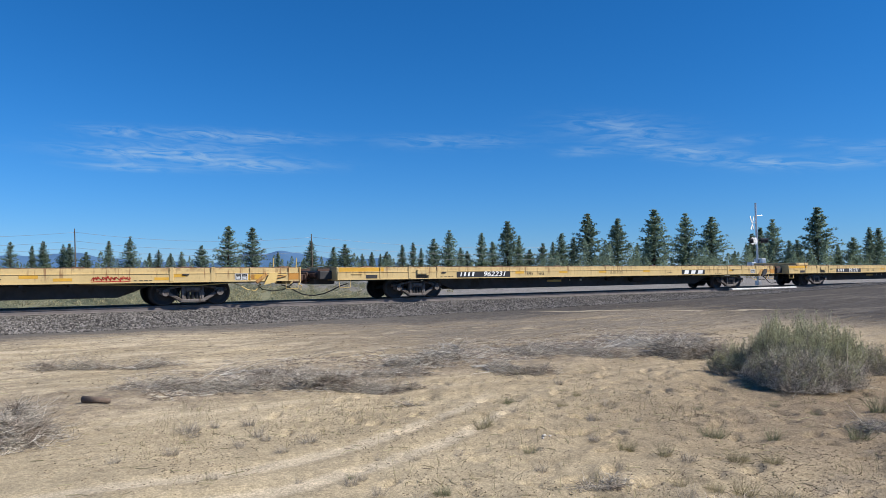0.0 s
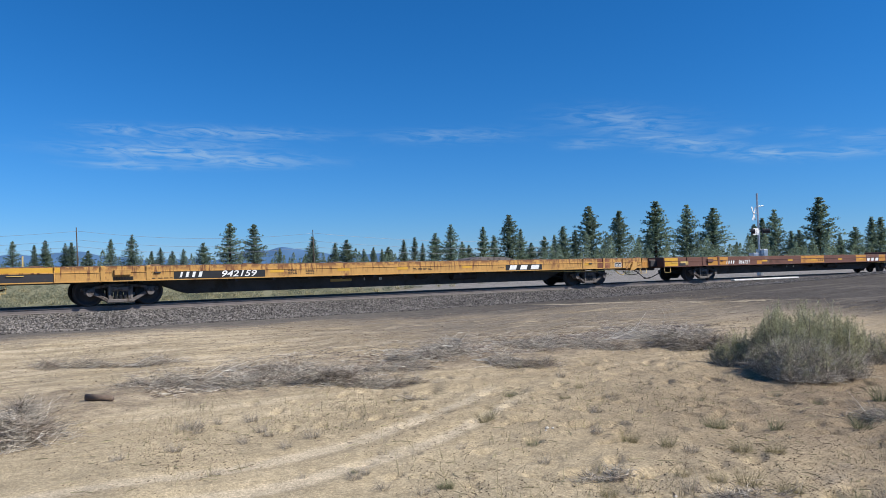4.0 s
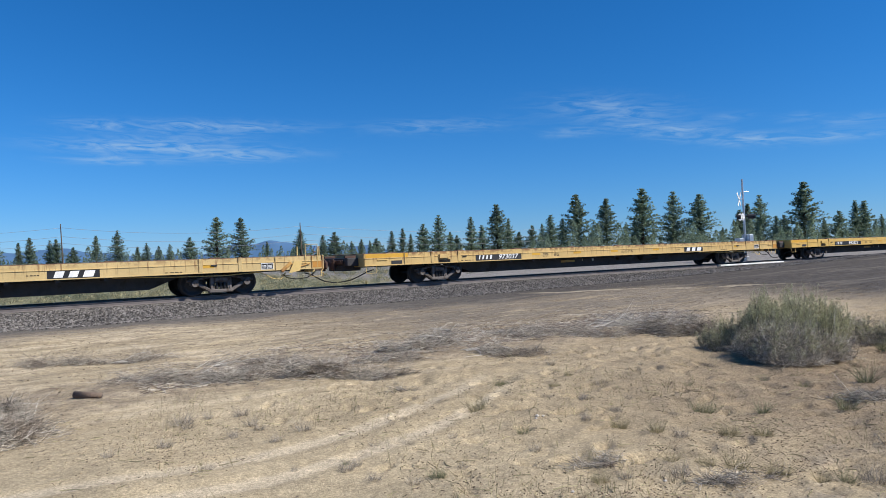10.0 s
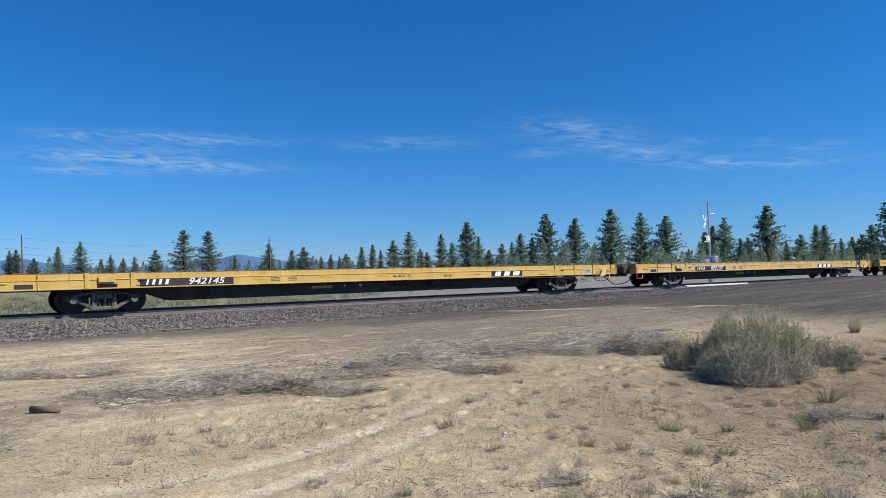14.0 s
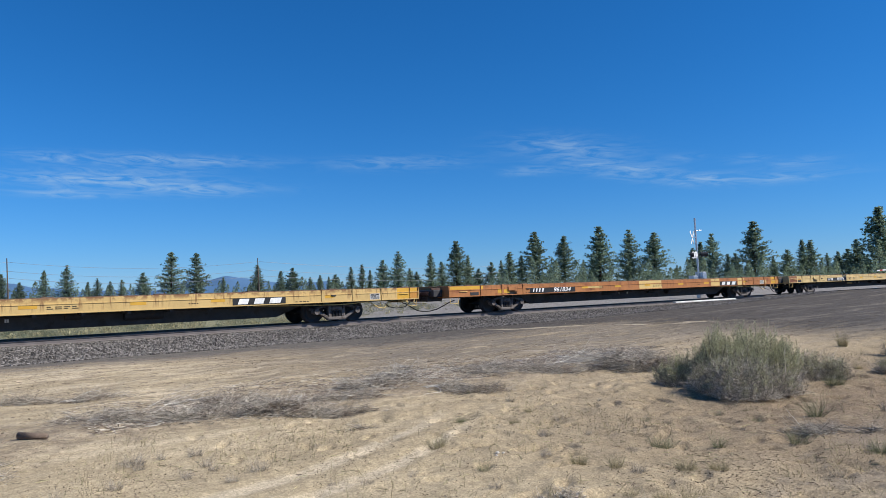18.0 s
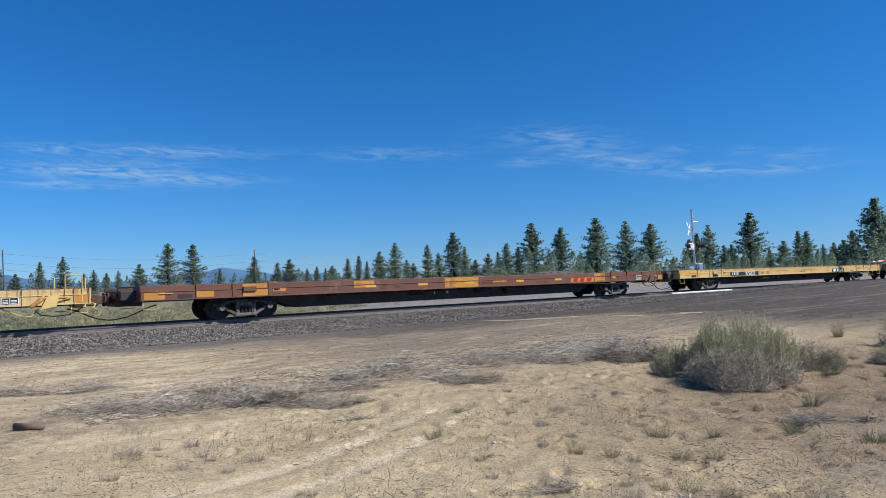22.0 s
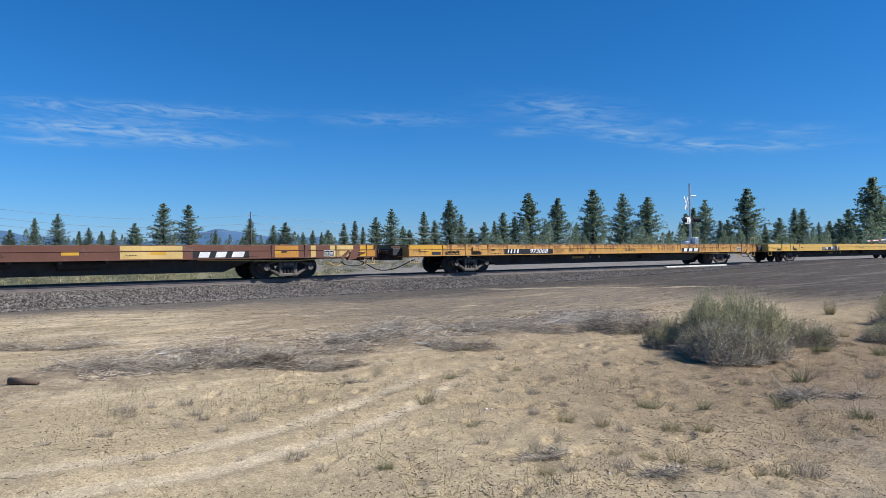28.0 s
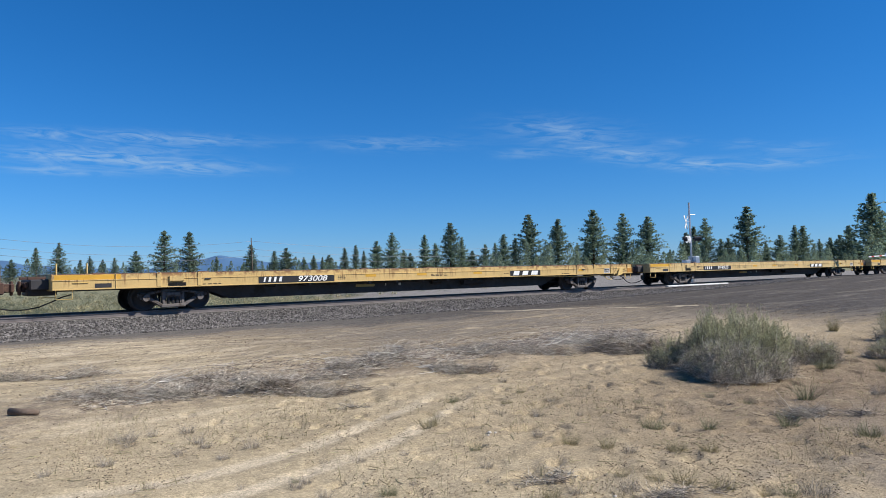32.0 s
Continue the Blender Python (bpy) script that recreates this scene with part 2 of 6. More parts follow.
def ground_material():
    """Pale sand, with grey gravel beside the line and on the road that crosses it."""
    m = bpy.data.materials.new("sandy_ground")
    m.use_nodes = True
    n, l = m.node_tree.nodes, m.node_tree.links
    b = n["Principled BSDF"]
    b.inputs["Roughness"].default_value, b.inputs["Specular IOR Level"].default_value = 0.95, 0.1
    tc = n.new("ShaderNodeTexCoord")
    sep = n.new("ShaderNodeSeparateXYZ")
    l.new(tc.outputs["Object"], sep.inputs[0])

    def noise_of(scale, detail=5.0, rough=0.6, stretch=None):
        k = n.new("ShaderNodeTexNoise")
        k.inputs["Scale"].default_value, k.inputs["Detail"].default_value, k.inputs["Roughness"].default_value = scale, detail, rough
        if stretch:
            mp = n.new("ShaderNodeMapping")
            mp.inputs["Scale"].default_value = stretch
            l.new(tc.outputs["Object"], mp.inputs[0])
            l.new(mp.outputs[0], k.inputs["Vector"])
        else:
            l.new(tc.outputs["Object"], k.inputs["Vector"])
        return k.outputs[0]

    def ramp(v, a, c, lo=0.0, hi=1.0):
        k = n.new("ShaderNodeMapRange")
        k.interpolation_type = "SMOOTHSTEP"
        for q, x in enumerate((a, c, lo, hi)):
            k.inputs[q + 1].default_value = x
        l.new(v, k.inputs[0])
        return k.outputs[0]

    def mix(f, a, c, blend="MIX"):
        k = n.new("ShaderNodeMix")
        k.data_type, k.blend_type = "RGBA", blend
        for sock, v in ((k.inputs[0], f), (k.inputs[6], a), (k.inputs[7], c)):
            if isinstance(v, tuple):
                sock.default_value = (*v, 1)
            elif isinstance(v, float):
                sock.default_value = v
            else:
                l.new(v, sock)
        return k.outputs[2]

    def M(op, a, c=None):
        return mathn(n, l, op, a, c)

    big, mid, fine = noise_of(0.35), noise_of(2.6), noise_of(45.0, 4.0, 0.75)
    streaks = noise_of(1.0, 6.0, 0.65, (0.22, 2.6, 1.0))
    col = mix(ramp(big, 0.35, 0.65), (0.465, 0.376, 0.241), (0.405, 0.324, 0.205))
    # debris-strewn, browner soil
    col = mix(M("MULTIPLY", ramp(sep.outputs["Y"], 6.0, 10.5), ramp(streaks, 0.42, 0.62)), col, (0.56, 0.46, 0.315))
    col = mix(M("MULTIPLY", ramp(sep.outputs["Y"], 4.0, 7.5, 1.0, 0.4), M("MULTIPLY", ramp(sep.outputs["X"], 3.0, 9.0, 0.0, 1.0), ramp(mid, 0.18, 0.52))), col, (0.235, 0.176, 0.117))
    # dark litter soil along the low bank of dead brush, and raked streaks between it and the line
    bank = M("ABSOLUTE", M("SUBTRACT", M("SUBTRACT", sep.outputs["Y"], 9.7), M("MULTIPLY", sep.outputs["X"], 0.05)))
    bank = M("MULTIPLY", ramp(M("ADD", bank, M("MULTIPLY", M("SUBTRACT", mid, 0.5), 2.4)), 0.5, 1.5, 1.0, 0.0), ramp(sep.outputs["X"], 12.5, 15.0, 1.0, 0.0))
    col = mix(M("MULTIPLY", bank, ramp(noise_of(5.0, 6.0, 0.7), 0.35, 0.6, 0.25, 0.9)), col, (0.25, 0.20, 0.145))
    raked = noise_of(1.0, 7.0, 0.7, (0.45, 5.5, 1.0))
    col = mix(M("MULTIPLY", M("MULTIPLY", ramp(sep.outputs["Y"], 9.5, 12.0), ramp(raked, 0.50, 0.58)), 0.55), col, (0.27, 0.22, 0.155))
    col = mix(M("MULTIPLY", M("MULTIPLY", ramp(sep.outputs["Y"], 11.0, 13.0), ramp(raked, 0.36, 0.46, 1.0, 0.0)), 0.8), col, (0.58, 0.475, 0.325))
    # grey grit that shows through close to the path
    grit = M("MULTIPLY", ramp(sep.outputs["Y"], 2.6, 4.2, 1.0, 0.0), ramp(noise_of(1.1, 4.0, 0.6), 0.46, 0.60))
    col = mix(M("MULTIPLY", grit, 0.4), col, (0.26, 0.225, 0.185))
    # packed, paler sand in the two wheel ruts
    bow = M("ADD", M("MULTIPLY", M("POWER", M("ABSOLUTE", M("SUBTRACT", sep.outputs["X"], 0.9)), 2.0), 0.08), 5.80)
    for off in (0.0, -0.64):
        gap = M("ABSOLUTE", M("SUBTRACT", M("SUBTRACT", sep.outputs["Y"], bow), off))
        lane = M("MULTIPLY", ramp(M("ADD", gap, M("MULTIPLY", M("SUBTRACT", mid, 0.5), 0.10)), 0.05, 0.17, 0.75, 0.0), ramp(sep.outputs["X"], 4.6, 6.2, 1.0, 0.0))
        col = mix(lane, col, (0.57, 0.475, 0.335))
    # gravel by the line and on the road
    edge = M("ADD", sep.outputs["Y"], M("MULTIPLY", M("SUBTRACT", streaks, 0.5), 5.5))
    edge = M("ADD", edge, M("MULTIPLY", ramp(sep.outputs["X"], 4.0, 16.0), 1.2))
    gravel = ramp(edge, 17.5, 20.2)
    past = ramp(M("SUBTRACT", sep.outputs["Y"], ramp(sep.outputs["X"], 13.0, 22.0, 0.0, 6.5)), 29.5, 31.0, 1.0, 0.0)
    road = M("MULTIPLY", ramp(M("ADD", sep.outputs["X"], M("MULTIPLY", streaks, 12.0)), 23.0, 31.0), ramp(M("ADD", sep.outputs["Y"], M("MULTIPLY", streaks, 4.0)), 7.0, 12.0))
    cover = M("MAXIMUM", M("MULTIPLY", gravel, past), M("MULTIPLY", road, ramp(sep.outputs["X"], 95.0, 110.0, 1.0, 0.0)))
    col = mix(cover, col, mix(ramp(sep.outputs["X"], 6.0, 22.0), mix(ramp(noise_of(3.0, 6.0, 0.7), 0.3, 0.7), (0.128, 0.115, 0.100), (0.185, 0.165, 0.142)), mix(ramp(noise_of(3.0, 6.0, 0.7), 0.3, 0.7), (0.072, 0.064, 0.057), (0.112, 0.099, 0.086))))
    # the paler gravel of the road on the other side
    col = mix(M("MULTIPLY", cover, ramp(sep.outputs["Y"], 26.5, 28.5)), col, mix(ramp(noise_of(2.0, 5.0, 0.65), 0.3, 0.7), (0.22, 0.205, 0.19), (0.29, 0.27, 0.245)))
    # thin gravel dragged out over the sand
    thin = M("MULTIPLY", M("MULTIPLY", ramp(sep.outputs["Y"], 9.5, 14.0), ramp(sep.outputs["X"], 4.0, 10.0)), ramp(M("ADD", streaks, M("MULTIPLY", raked, 0.5)), 0.54, 0.80))
    col = mix(M("MULTIPLY", thin, ramp(cover, 0.0, 1.0, 0.75, 0.0)), col, (0.165, 0.145, 0.122))
    # long pale streaks that wheels have drawn over the gravel
    drawn = noise_of(1.0, 5.0, 0.62, (0.10, 1.5, 1.0))
    col = mix(M("MULTIPLY", M("MULTIPLY", cover, ramp(drawn, 0.52, 0.66)), 0.5), col, (0.23, 0.20, 0.165))
    spur = M("ABSOLUTE", M("SUBTRACT", M("ADD", sep.outputs["Y"], M("MULTIPLY", M("SUBTRACT", streaks, 0.5), 0.8)), M("SUBTRACT", 32.2, M("MULTIPLY", sep.outputs["X"], 0.72))))
    spur = M("MULTIPLY", ramp(spur, 0.10, 0.45, 0.8, 0.0), M("MULTIPLY", ramp(sep.outputs["X"], 16.5, 18.0), ramp(sep.outputs["X"], 23.0, 26.0, 1.0, 0.0)))
    col = mix(spur, col, (0.50, 0.42, 0.30))
    # dry grass and scrub soil on the other side
    far = ramp(M("SUBTRACT", M("ADD", sep.outputs["Y"], M("MULTIPLY", big, 3.0)), ramp(sep.outputs["X"], 13.0, 22.0, 0.0, 6.5)), 30.5, 33.0)
    off_road = M("SUBTRACT", 1.0, M("MULTIPLY", road, ramp(sep.outputs["X"], 95.0, 110.0, 1.0, 0.0)))
    col = mix(M("MULTIPLY", far, off_road), col, mix(ramp(mid, 0.35, 0.65), (0.31, 0.28, 0.17), (0.19, 0.195, 0.115)))
    for fac, lo, hi in ((mid, 0.93, 1.07), (fine, 0.66, 1.30), (noise_of(14.0, 5.0, 0.7), 0.82, 1.15), (streaks, 0.92, 1.07), (noise_of(120.0, 3.0, 0.7), 0.78, 1.2)):
        v = ramp(fac, 0.28, 0.72, lo, hi)
        cc = n.new("ShaderNodeCombineColor")
        for q in range(3):
            l.new(v, cc.inputs[q])
        col = mix(1.0, col, cc.outputs[0], "MULTIPLY")
    l.new(col, b.inputs["Base Color"])
    h = M("ADD", M("ADD", M("MULTIPLY", noise_of(9.0, 6.0, 0.65), 0.8), M("MULTIPLY", M("MULTIPLY", raked, ramp(sep.outputs["Y"], 9.5, 12.0)), 2.2)), M("ADD", M("MULTIPLY", fine, 0.5), M("MULTIPLY", mid, 0.5)))
    k = n.new("ShaderNodeBump")
    k.inputs["Strength"].default_value, k.inputs["Distance"].default_value = 0.6, 0.045
    l.new(h, k.inputs["Height"])
    l.new(k.outputs[0], b.inputs["Normal"])
    return m


SAND = ground_material()

# ---- building helpers ----


def mesh_of(name, bm, mat, smooth=False):
    me = bpy.data.meshes.new(name)
    if smooth:
        for f in bm.faces:
            f.smooth = True
    bm.to_mesh(me)
    bm.free()
    me.materials.append(mat)
    return me


def part(name, bm, mat, parent, label="", smooth=False):
    """Links a bmesh or a ready mesh as one mesh object under a thing or part."""
    me = bm if isinstance(bm, bpy.types.Mesh) else mesh_of(name, bm, mat, smooth)
    ob = new(name, me)
    ob.parent = parent
    if label:
        ob["label"] = label
    return ob


def thing(name, label, category, group="", kind="", at=(0, 0, 0), turn=0.0):
    ob = new(name)
    ob.location, ob.rotation_euler = at, (0, 0, radians(turn))
    return tagged(ob, label, category, group, kind)


def raw_mesh(name, verts, faces, mat, smooth=False):
    """A mesh from arrays that a formula made; faces all of one length."""
    verts, faces = np.asarray(verts, np.float32), np.asarray(faces, np.int32)
    me = bpy.data.meshes.new(name)
    k = faces.shape[1]
    me.vertices.add(len(verts))
    me.vertices.foreach_set("co", verts.ravel())
    me.loops.add(faces.size)
    me.loops.foreach_set("vertex_index", faces.ravel())
    me.polygons.add(len(faces))
    me.polygons.foreach_set("loop_start", np.arange(0, faces.size, k, dtype=np.int32))
    me.polygons.foreach_set("use_smooth", np.full(len(faces), smooth))
    me.update(calc_edges=True)
    me.validate()
    me.materials.append(mat)
    return me


def box(bm, x0, x1, y0, y1, z0, z1, bevel=0.0, turn=None):
    g = bmesh.ops.create_cube(bm, size=1.0)
    m = Matrix.Translation(((x0 + x1) / 2, (y0 + y1) / 2, (z0 + z1) / 2)) @ Matrix.Diagonal((x1 - x0, y1 - y0, z1 - z0, 1))
    bmesh.ops.transform(bm, matrix=m if turn is None else turn @ m, verts=g["verts"])
    if bevel:
        edges = list({e for v in g["verts"] for e in v.link_edges})
        bmesh.ops.bevel(bm, geom=edges, offset=bevel, segments=1, affect="EDGES")


def rod(bm, a, b, r0, r1=None, sides=8):
    """A tapered round bar from a to b."""
    a, b = Vector(a), Vector(b)
    d = b - a
    m = Matrix.Translation((a + b) / 2) @ d.to_track_quat("Z", "Y").to_matrix().to_4x4()
    bmesh.ops.create_cone(bm, cap_ends=True, segments=sides, radius1=r0, radius2=r0 if r1 is None else r1, depth=d.length, matrix=m)


def beam(bm, a, b, wide, high, bevel=0.01):
    """A bar with a rectangular section between two points of one upright plane (same y)."""
    a, b = Vector(a), Vector(b)
    d = b - a
    ang = math.atan2(d.z, d.x)
    m = Matrix.Translation((a + b) / 2) @ Matrix.Rotation(-ang, 4, "Y")
    box(bm, -d.length / 2, d.length / 2, -wide / 2, wide / 2, -high / 2, high / 2, bevel, m)


def prism(bm, outline, y0, y1):
    """An outline in x and z, pushed from y0 to y1."""
    lo = [bm.verts.new((x, y0, z)) for x, z in outline]
    hi = [bm.verts.new((x, y1, z)) for x, z in outline]
    n = len(outline)
    bm.faces.new(lo)
    bm.faces.new(hi[::-1])
    for k in range(n):
        bm.faces.new((lo[k], hi[k], hi[(k + 1) % n], lo[(k + 1) % n]))
    bmesh.ops.recalc_face_normals(bm, faces=bm.faces)


def tube_mesh(name, pts, r, mat, sides=6):
    """A bent round bar through the points."""
    bm = bmesh.new()
    rings = []
    pts = [Vector(p) for p in pts]
    for k, p in enumerate(pts):
        d = (pts[min(k + 1, len(pts) - 1)] - pts[max(k - 1, 0)]).normalized()
        q = d.to_track_quat("Z", "Y")
        rings.append([bm.verts.new(p + q @ Vector((r * math.cos(6.2832 * j / sides), r * math.sin(6.2832 * j / sides), 0))) for j in range(sides)])
    for a, b in zip(rings, rings[1:]):
        for j in range(sides):
            bm.faces.new((a[j], a[(j + 1) % sides], b[(j + 1) % sides], b[j]))
    bm.faces.new(rings[0][::-1])
    bm.faces.new(rings[-1])
    return mesh_of(name, bm, mat, True)


def hash_noise(x, y, seed=0):
    """Smooth value noise over arrays."""
    xi, yi = np.floor(x).astype(np.int64), np.floor(y).astype(np.int64)
    fx, fy = x - xi, y - yi
    fx, fy = fx * fx * (3 - 2 * fx), fy * fy * (3 - 2 * fy)

    def r(a, b):
        h = (a * 374761393 + b * 668265263 + seed * 982451653) & 0x7FFFFFFF
        h = ((h ^ (h >> 13)) * 1274126177) & 0x7FFFFFFF
        return ((h ^ (h >> 16)) & 0xFFFF) / 65535.0

    return (r(xi, yi) * (1 - fx) + r(xi + 1, yi) * fx) * (1 - fy) + (r(xi, yi + 1) * (1 - fx) + r(xi + 1, yi + 1) * fx) * fy - 0.5


def step(v, a, b):
    k = np.clip((v - a) / (b - a), 0, 1)
    return k * k * (3 - 2 * k)


def twig_arrays(g, p, yaw, el, length, thick, bend=0.3, segs=3):
    """Many bent three-sided twigs at once, each from its foot p: verts and faces of one mesh."""
    n = len(p)
    d = np.stack([np.cos(yaw) * np.cos(el), np.sin(yaw) * np.cos(el), np.sin(el)], -1)
    w = thick * (0.6 + 0.8 * g.random(n))
    v = []
    for k in range(segs + 1):
        s = (w * (1 - 0.75 * k / segs))[:, None]
        side = np.stack([d[:, 1], -d[:, 0], 0 * w], -1)
        side /= np.linalg.norm(side, axis=1, keepdims=True) + 1e-6
        up = np.cross(side, d)
        for ang in (0, 2.094, 4.189):
            v.append(p + side * s * math.cos(ang) + up * s * math.sin(ang))
        p = p + d * (length / segs)[:, None]
        d = d + g.normal(size=(n, 3)) * np.array([bend, bend, bend * 0.7])
        d /= np.linalg.norm(d, axis=1, keepdims=True)
    q = np.array([(3 * k + j, 3 * k + (j + 1) % 3, 3 * k + 3 + (j + 1) % 3, 3 * k + 3 + j) for k in range(segs) for j in range(3)])
    f = np.arange(n)[:, None, None] * (3 * segs + 3) + q[None]
    return np.stack(v, 1).reshape(-1, 3), f.reshape(-1, 4)


def leaf_arrays(g, c, size, slim=0.35, up=0.6):
    """Small pointed leaves with their middles at c, turned every way."""
    n = len(c)
    s = size[0] + (size[1] - size[0]) * g.random((n, 1))
    e1 = g.normal(size=(n, 3)) + np.array([0, 0, up])
    e2 = g.normal(size=(n, 3))
    e1 = e1 / np.linalg.norm(e1, axis=1, keepdims=True) * s
    e2 = e2 / np.linalg.norm(e2, axis=1, keepdims=True) * s * slim
    return np.stack([c - e1, c + e2, c + e1, c - e2], 1).reshape(-1, 3), np.arange(4 * n).reshape(-1, 4)


TRACK_Y, RAIL_Z, HALF_GAUGE = 24.9, 0.46, 0.755


def footprint_field():
    """Heights of old footprints trodden into the sand, on a fine grid."""
    g = np.random.default_rng(19)
    gx_, gy_ = np.arange(1.0, 16.0, 0.03), np.arange(1.5, 9.5, 0.03)
    z = np.zeros((len(gx_), len(gy_)))
    for _ in range(420):
        cx, cy = 2.6 + 12.4 * g.random() ** 1.3, 1.9 + 6.6 * g.random()
        if cx < 3.4 + 0.5 * abs(cy - 4.0) and g.random() < 0.6:
            continue
        a, deep, size = g.random() * 6.283, 0.018 + 0.028 * g.random(), 0.8 + 0.4 * g.random()
        i0, j0 = int((cx - 1.0) / 0.03), int((cy - 1.5) / 0.03)
        i = slice(max(0, i0 - 12), i0 + 13)
        j = slice(max(0, j0 - 12), j0 + 13)
        U, V = np.meshgrid(gx_[i] - cx, gy_[j] - cy, indexing="ij")
        p, q = (U * math.cos(a) + V * math.sin(a)) / (0.14 * size), (V * math.cos(a) - U * math.sin(a)) / (0.055 * size)
        d = np.sqrt(p * p + q * q)
        z[i, j] += deep * (0.28 * np.exp(-(((d - 1.5) / 0.4) ** 2)) - np.exp(-(d ** 4)))
    return z


FOOT = footprint_field()


def footprints(x, y):
    i, j = np.clip((x - 1.0) / 0.03, 0, FOOT.shape[0] - 1.01), np.clip((y - 1.5) / 0.03, 0, FOOT.shape[1] - 1.01)
    a, b = np.floor(i).astype(int), np.floor(j).astype(int)
    u, v = i - a, j - b
    return (FOOT[a, b] * (1 - u) + FOOT[a + 1, b] * u) * (1 - v) + (FOOT[a, b + 1] * (1 - u) + FOOT[a + 1, b + 1] * u) * v


def ground_z(x, y):
    x, y = np.asarray(x, float), np.asarray(y, float)
    rise = 0.34 * step(x, 12, 44) * step(y, 9, 21) * (1 - step(y, 60, 140)) * (1 - step(x, 110, 200))
    rise = rise + 0.24 * step(x, 34, 50) * step(y, 12, 19) * (1 - step(y, 22.4, 23.5)) * (1 - step(x, 110, 160))   # the road climbs to the crossing
    near = (1 - step(np.hypot(x, y), 40, 90)) * (1 - 0.8 * step(y, 19, 21))
    ruff = 0.10 * hash_noise(x * 0.35, y * 0.35, 1) + 0.05 * hash_noise(x * 1.1, y * 1.1, 2) + 0.014 * hash_noise(x * 3.3, y * 3.3, 3) + 0.008 * hash_noise(x * 8, y * 8, 4)
    lumpy = step(x, 2.0, 4.6) * (1 - step(y, 9, 11))
    ruff = ruff + (0.044 * hash_noise(x * 2.9, y * 3.8, 6) + 0.020 * hash_noise(x * 7.5, y * 8.5, 7)) * lumpy + footprints(x, y)
    ruff = ruff + 0.008 * hash_noise(x * 11, y * 12, 8) * (1 - step(y, 10, 12)) + (0.055 * hash_noise(x * 0.9, y * 2.8, 10) + 0.030 * hash_noise(x * 2.4, y * 5.0, 11) + 0.014 * hash_noise(x * 5.5, y * 8.0, 12)) * step(y, 9.5, 11.5) * (1 - step(y, 17, 19))
    # the low bank on which the dead brush lies
    bank = 0.07 * np.exp(-(((y - 9.6 - 0.05 * x) / 1.3) ** 2)) * (1 - step(x, 12, 16))
    # two shallow wheel ruts that curve across the sand, with low shoulders
    rut = 0.0
    for off in (0.0, -0.64):
        c = 5.80 + off + 0.08 * (x - 0.9) ** 2
        q = (y - c) / 0.15
        rut = rut + (0.006 * np.exp(-((np.abs(q) - 1.7) ** 2) * 2.5) - 0.009 * np.exp(-(q ** 4))) * (1 - step(x, 4.6, 6.0))
    return rise + near * (ruff + bank + rut)


# ---- ground ----


def graded(lo, hi, fine, out, coarse, far):
    """Coordinates, closely spaced from lo to hi, less so up to out, and ever wider to far on both sides."""
    mid = list(np.arange(lo, hi, fine)) + list(np.arange(hi, out + 1e-6, coarse))
    up, s = [mid[-1]], coarse
    while up[-1] < far:
        s *= 1.16
        up.append(up[-1] + s)
    dn, s = [lo], fine
    while dn[-1] > -far:
        s *= 1.16
        dn.append(dn[-1] - s)
    return np.array(dn[:0:-1] + mid + up[1:])


gx, gy = graded(-0.5, 13.0, 0.042, 24.0, 0.09, 4500), graded(1.6, 11.0, 0.042, 20.0, 0.075, 4500)
GX, GY = np.meshgrid(gx, gy, indexing="ij")
gv = np.stack([GX, GY, ground_z(GX, GY)], -1).reshape(-1, 3)
gi = np.arange(gv.shape[0]).reshape(len(gx), len(gy))
gf = np.stack([gi[:-1, :-1], gi[1:, :-1], gi[1:, 1:], gi[:-1, 1:]], -1).reshape(-1, 4)
ground = new("ground", raw_mesh("ground", gv, gf, SAND, True))
tagged(ground, "dry pale sandy ground with grey gravel beside the railway line", "ground", kind="structure")

# ---- railway line ----
bed_pts = [(-3.85, -0.12), (-3.3, 0.02), (-2.6, 0.14), (-1.9, 0.24), (-1.55, 0.275), (1.55, 0.275), (1.9, 0.26), (3.6, -0.12)]
bx = np.concatenate([np.arange(-400, -10, 10.0), np.arange(-10, 70, 0.5), np.arange(70, 600, 10.0)])
bed_v = []
for off, z in bed_pts:
    zz = z + 0.035 * hash_noise(bx * 0.8, bx * 0 + off * 3, 9) * (abs(off) > 1.6)
    bed_v.append(np.stack([bx, np.full_like(bx, TRACK_Y + off), np.maximum(zz, ground_z(bx, bx * 0 + TRACK_Y + off) - 0.12)], -1))
bed_v = np.array(bed_v)
bi = np.arange(bed_v.shape[0] * bed_v.shape[1]).reshape(bed_v.shape[:2])
bf = np.stack([bi[:-1, :-1], bi[:-1, 1:], bi[1:, 1:], bi[1:, :-1]], -1).reshape(-1, 4)
ballast = tagged(new("ballast_bed", raw_mesh("ballast_bed", bed_v.reshape(-1, 3), bf, BALLAST)), "bank of dark grey crushed stone under the track", "ballast", kind="structure")


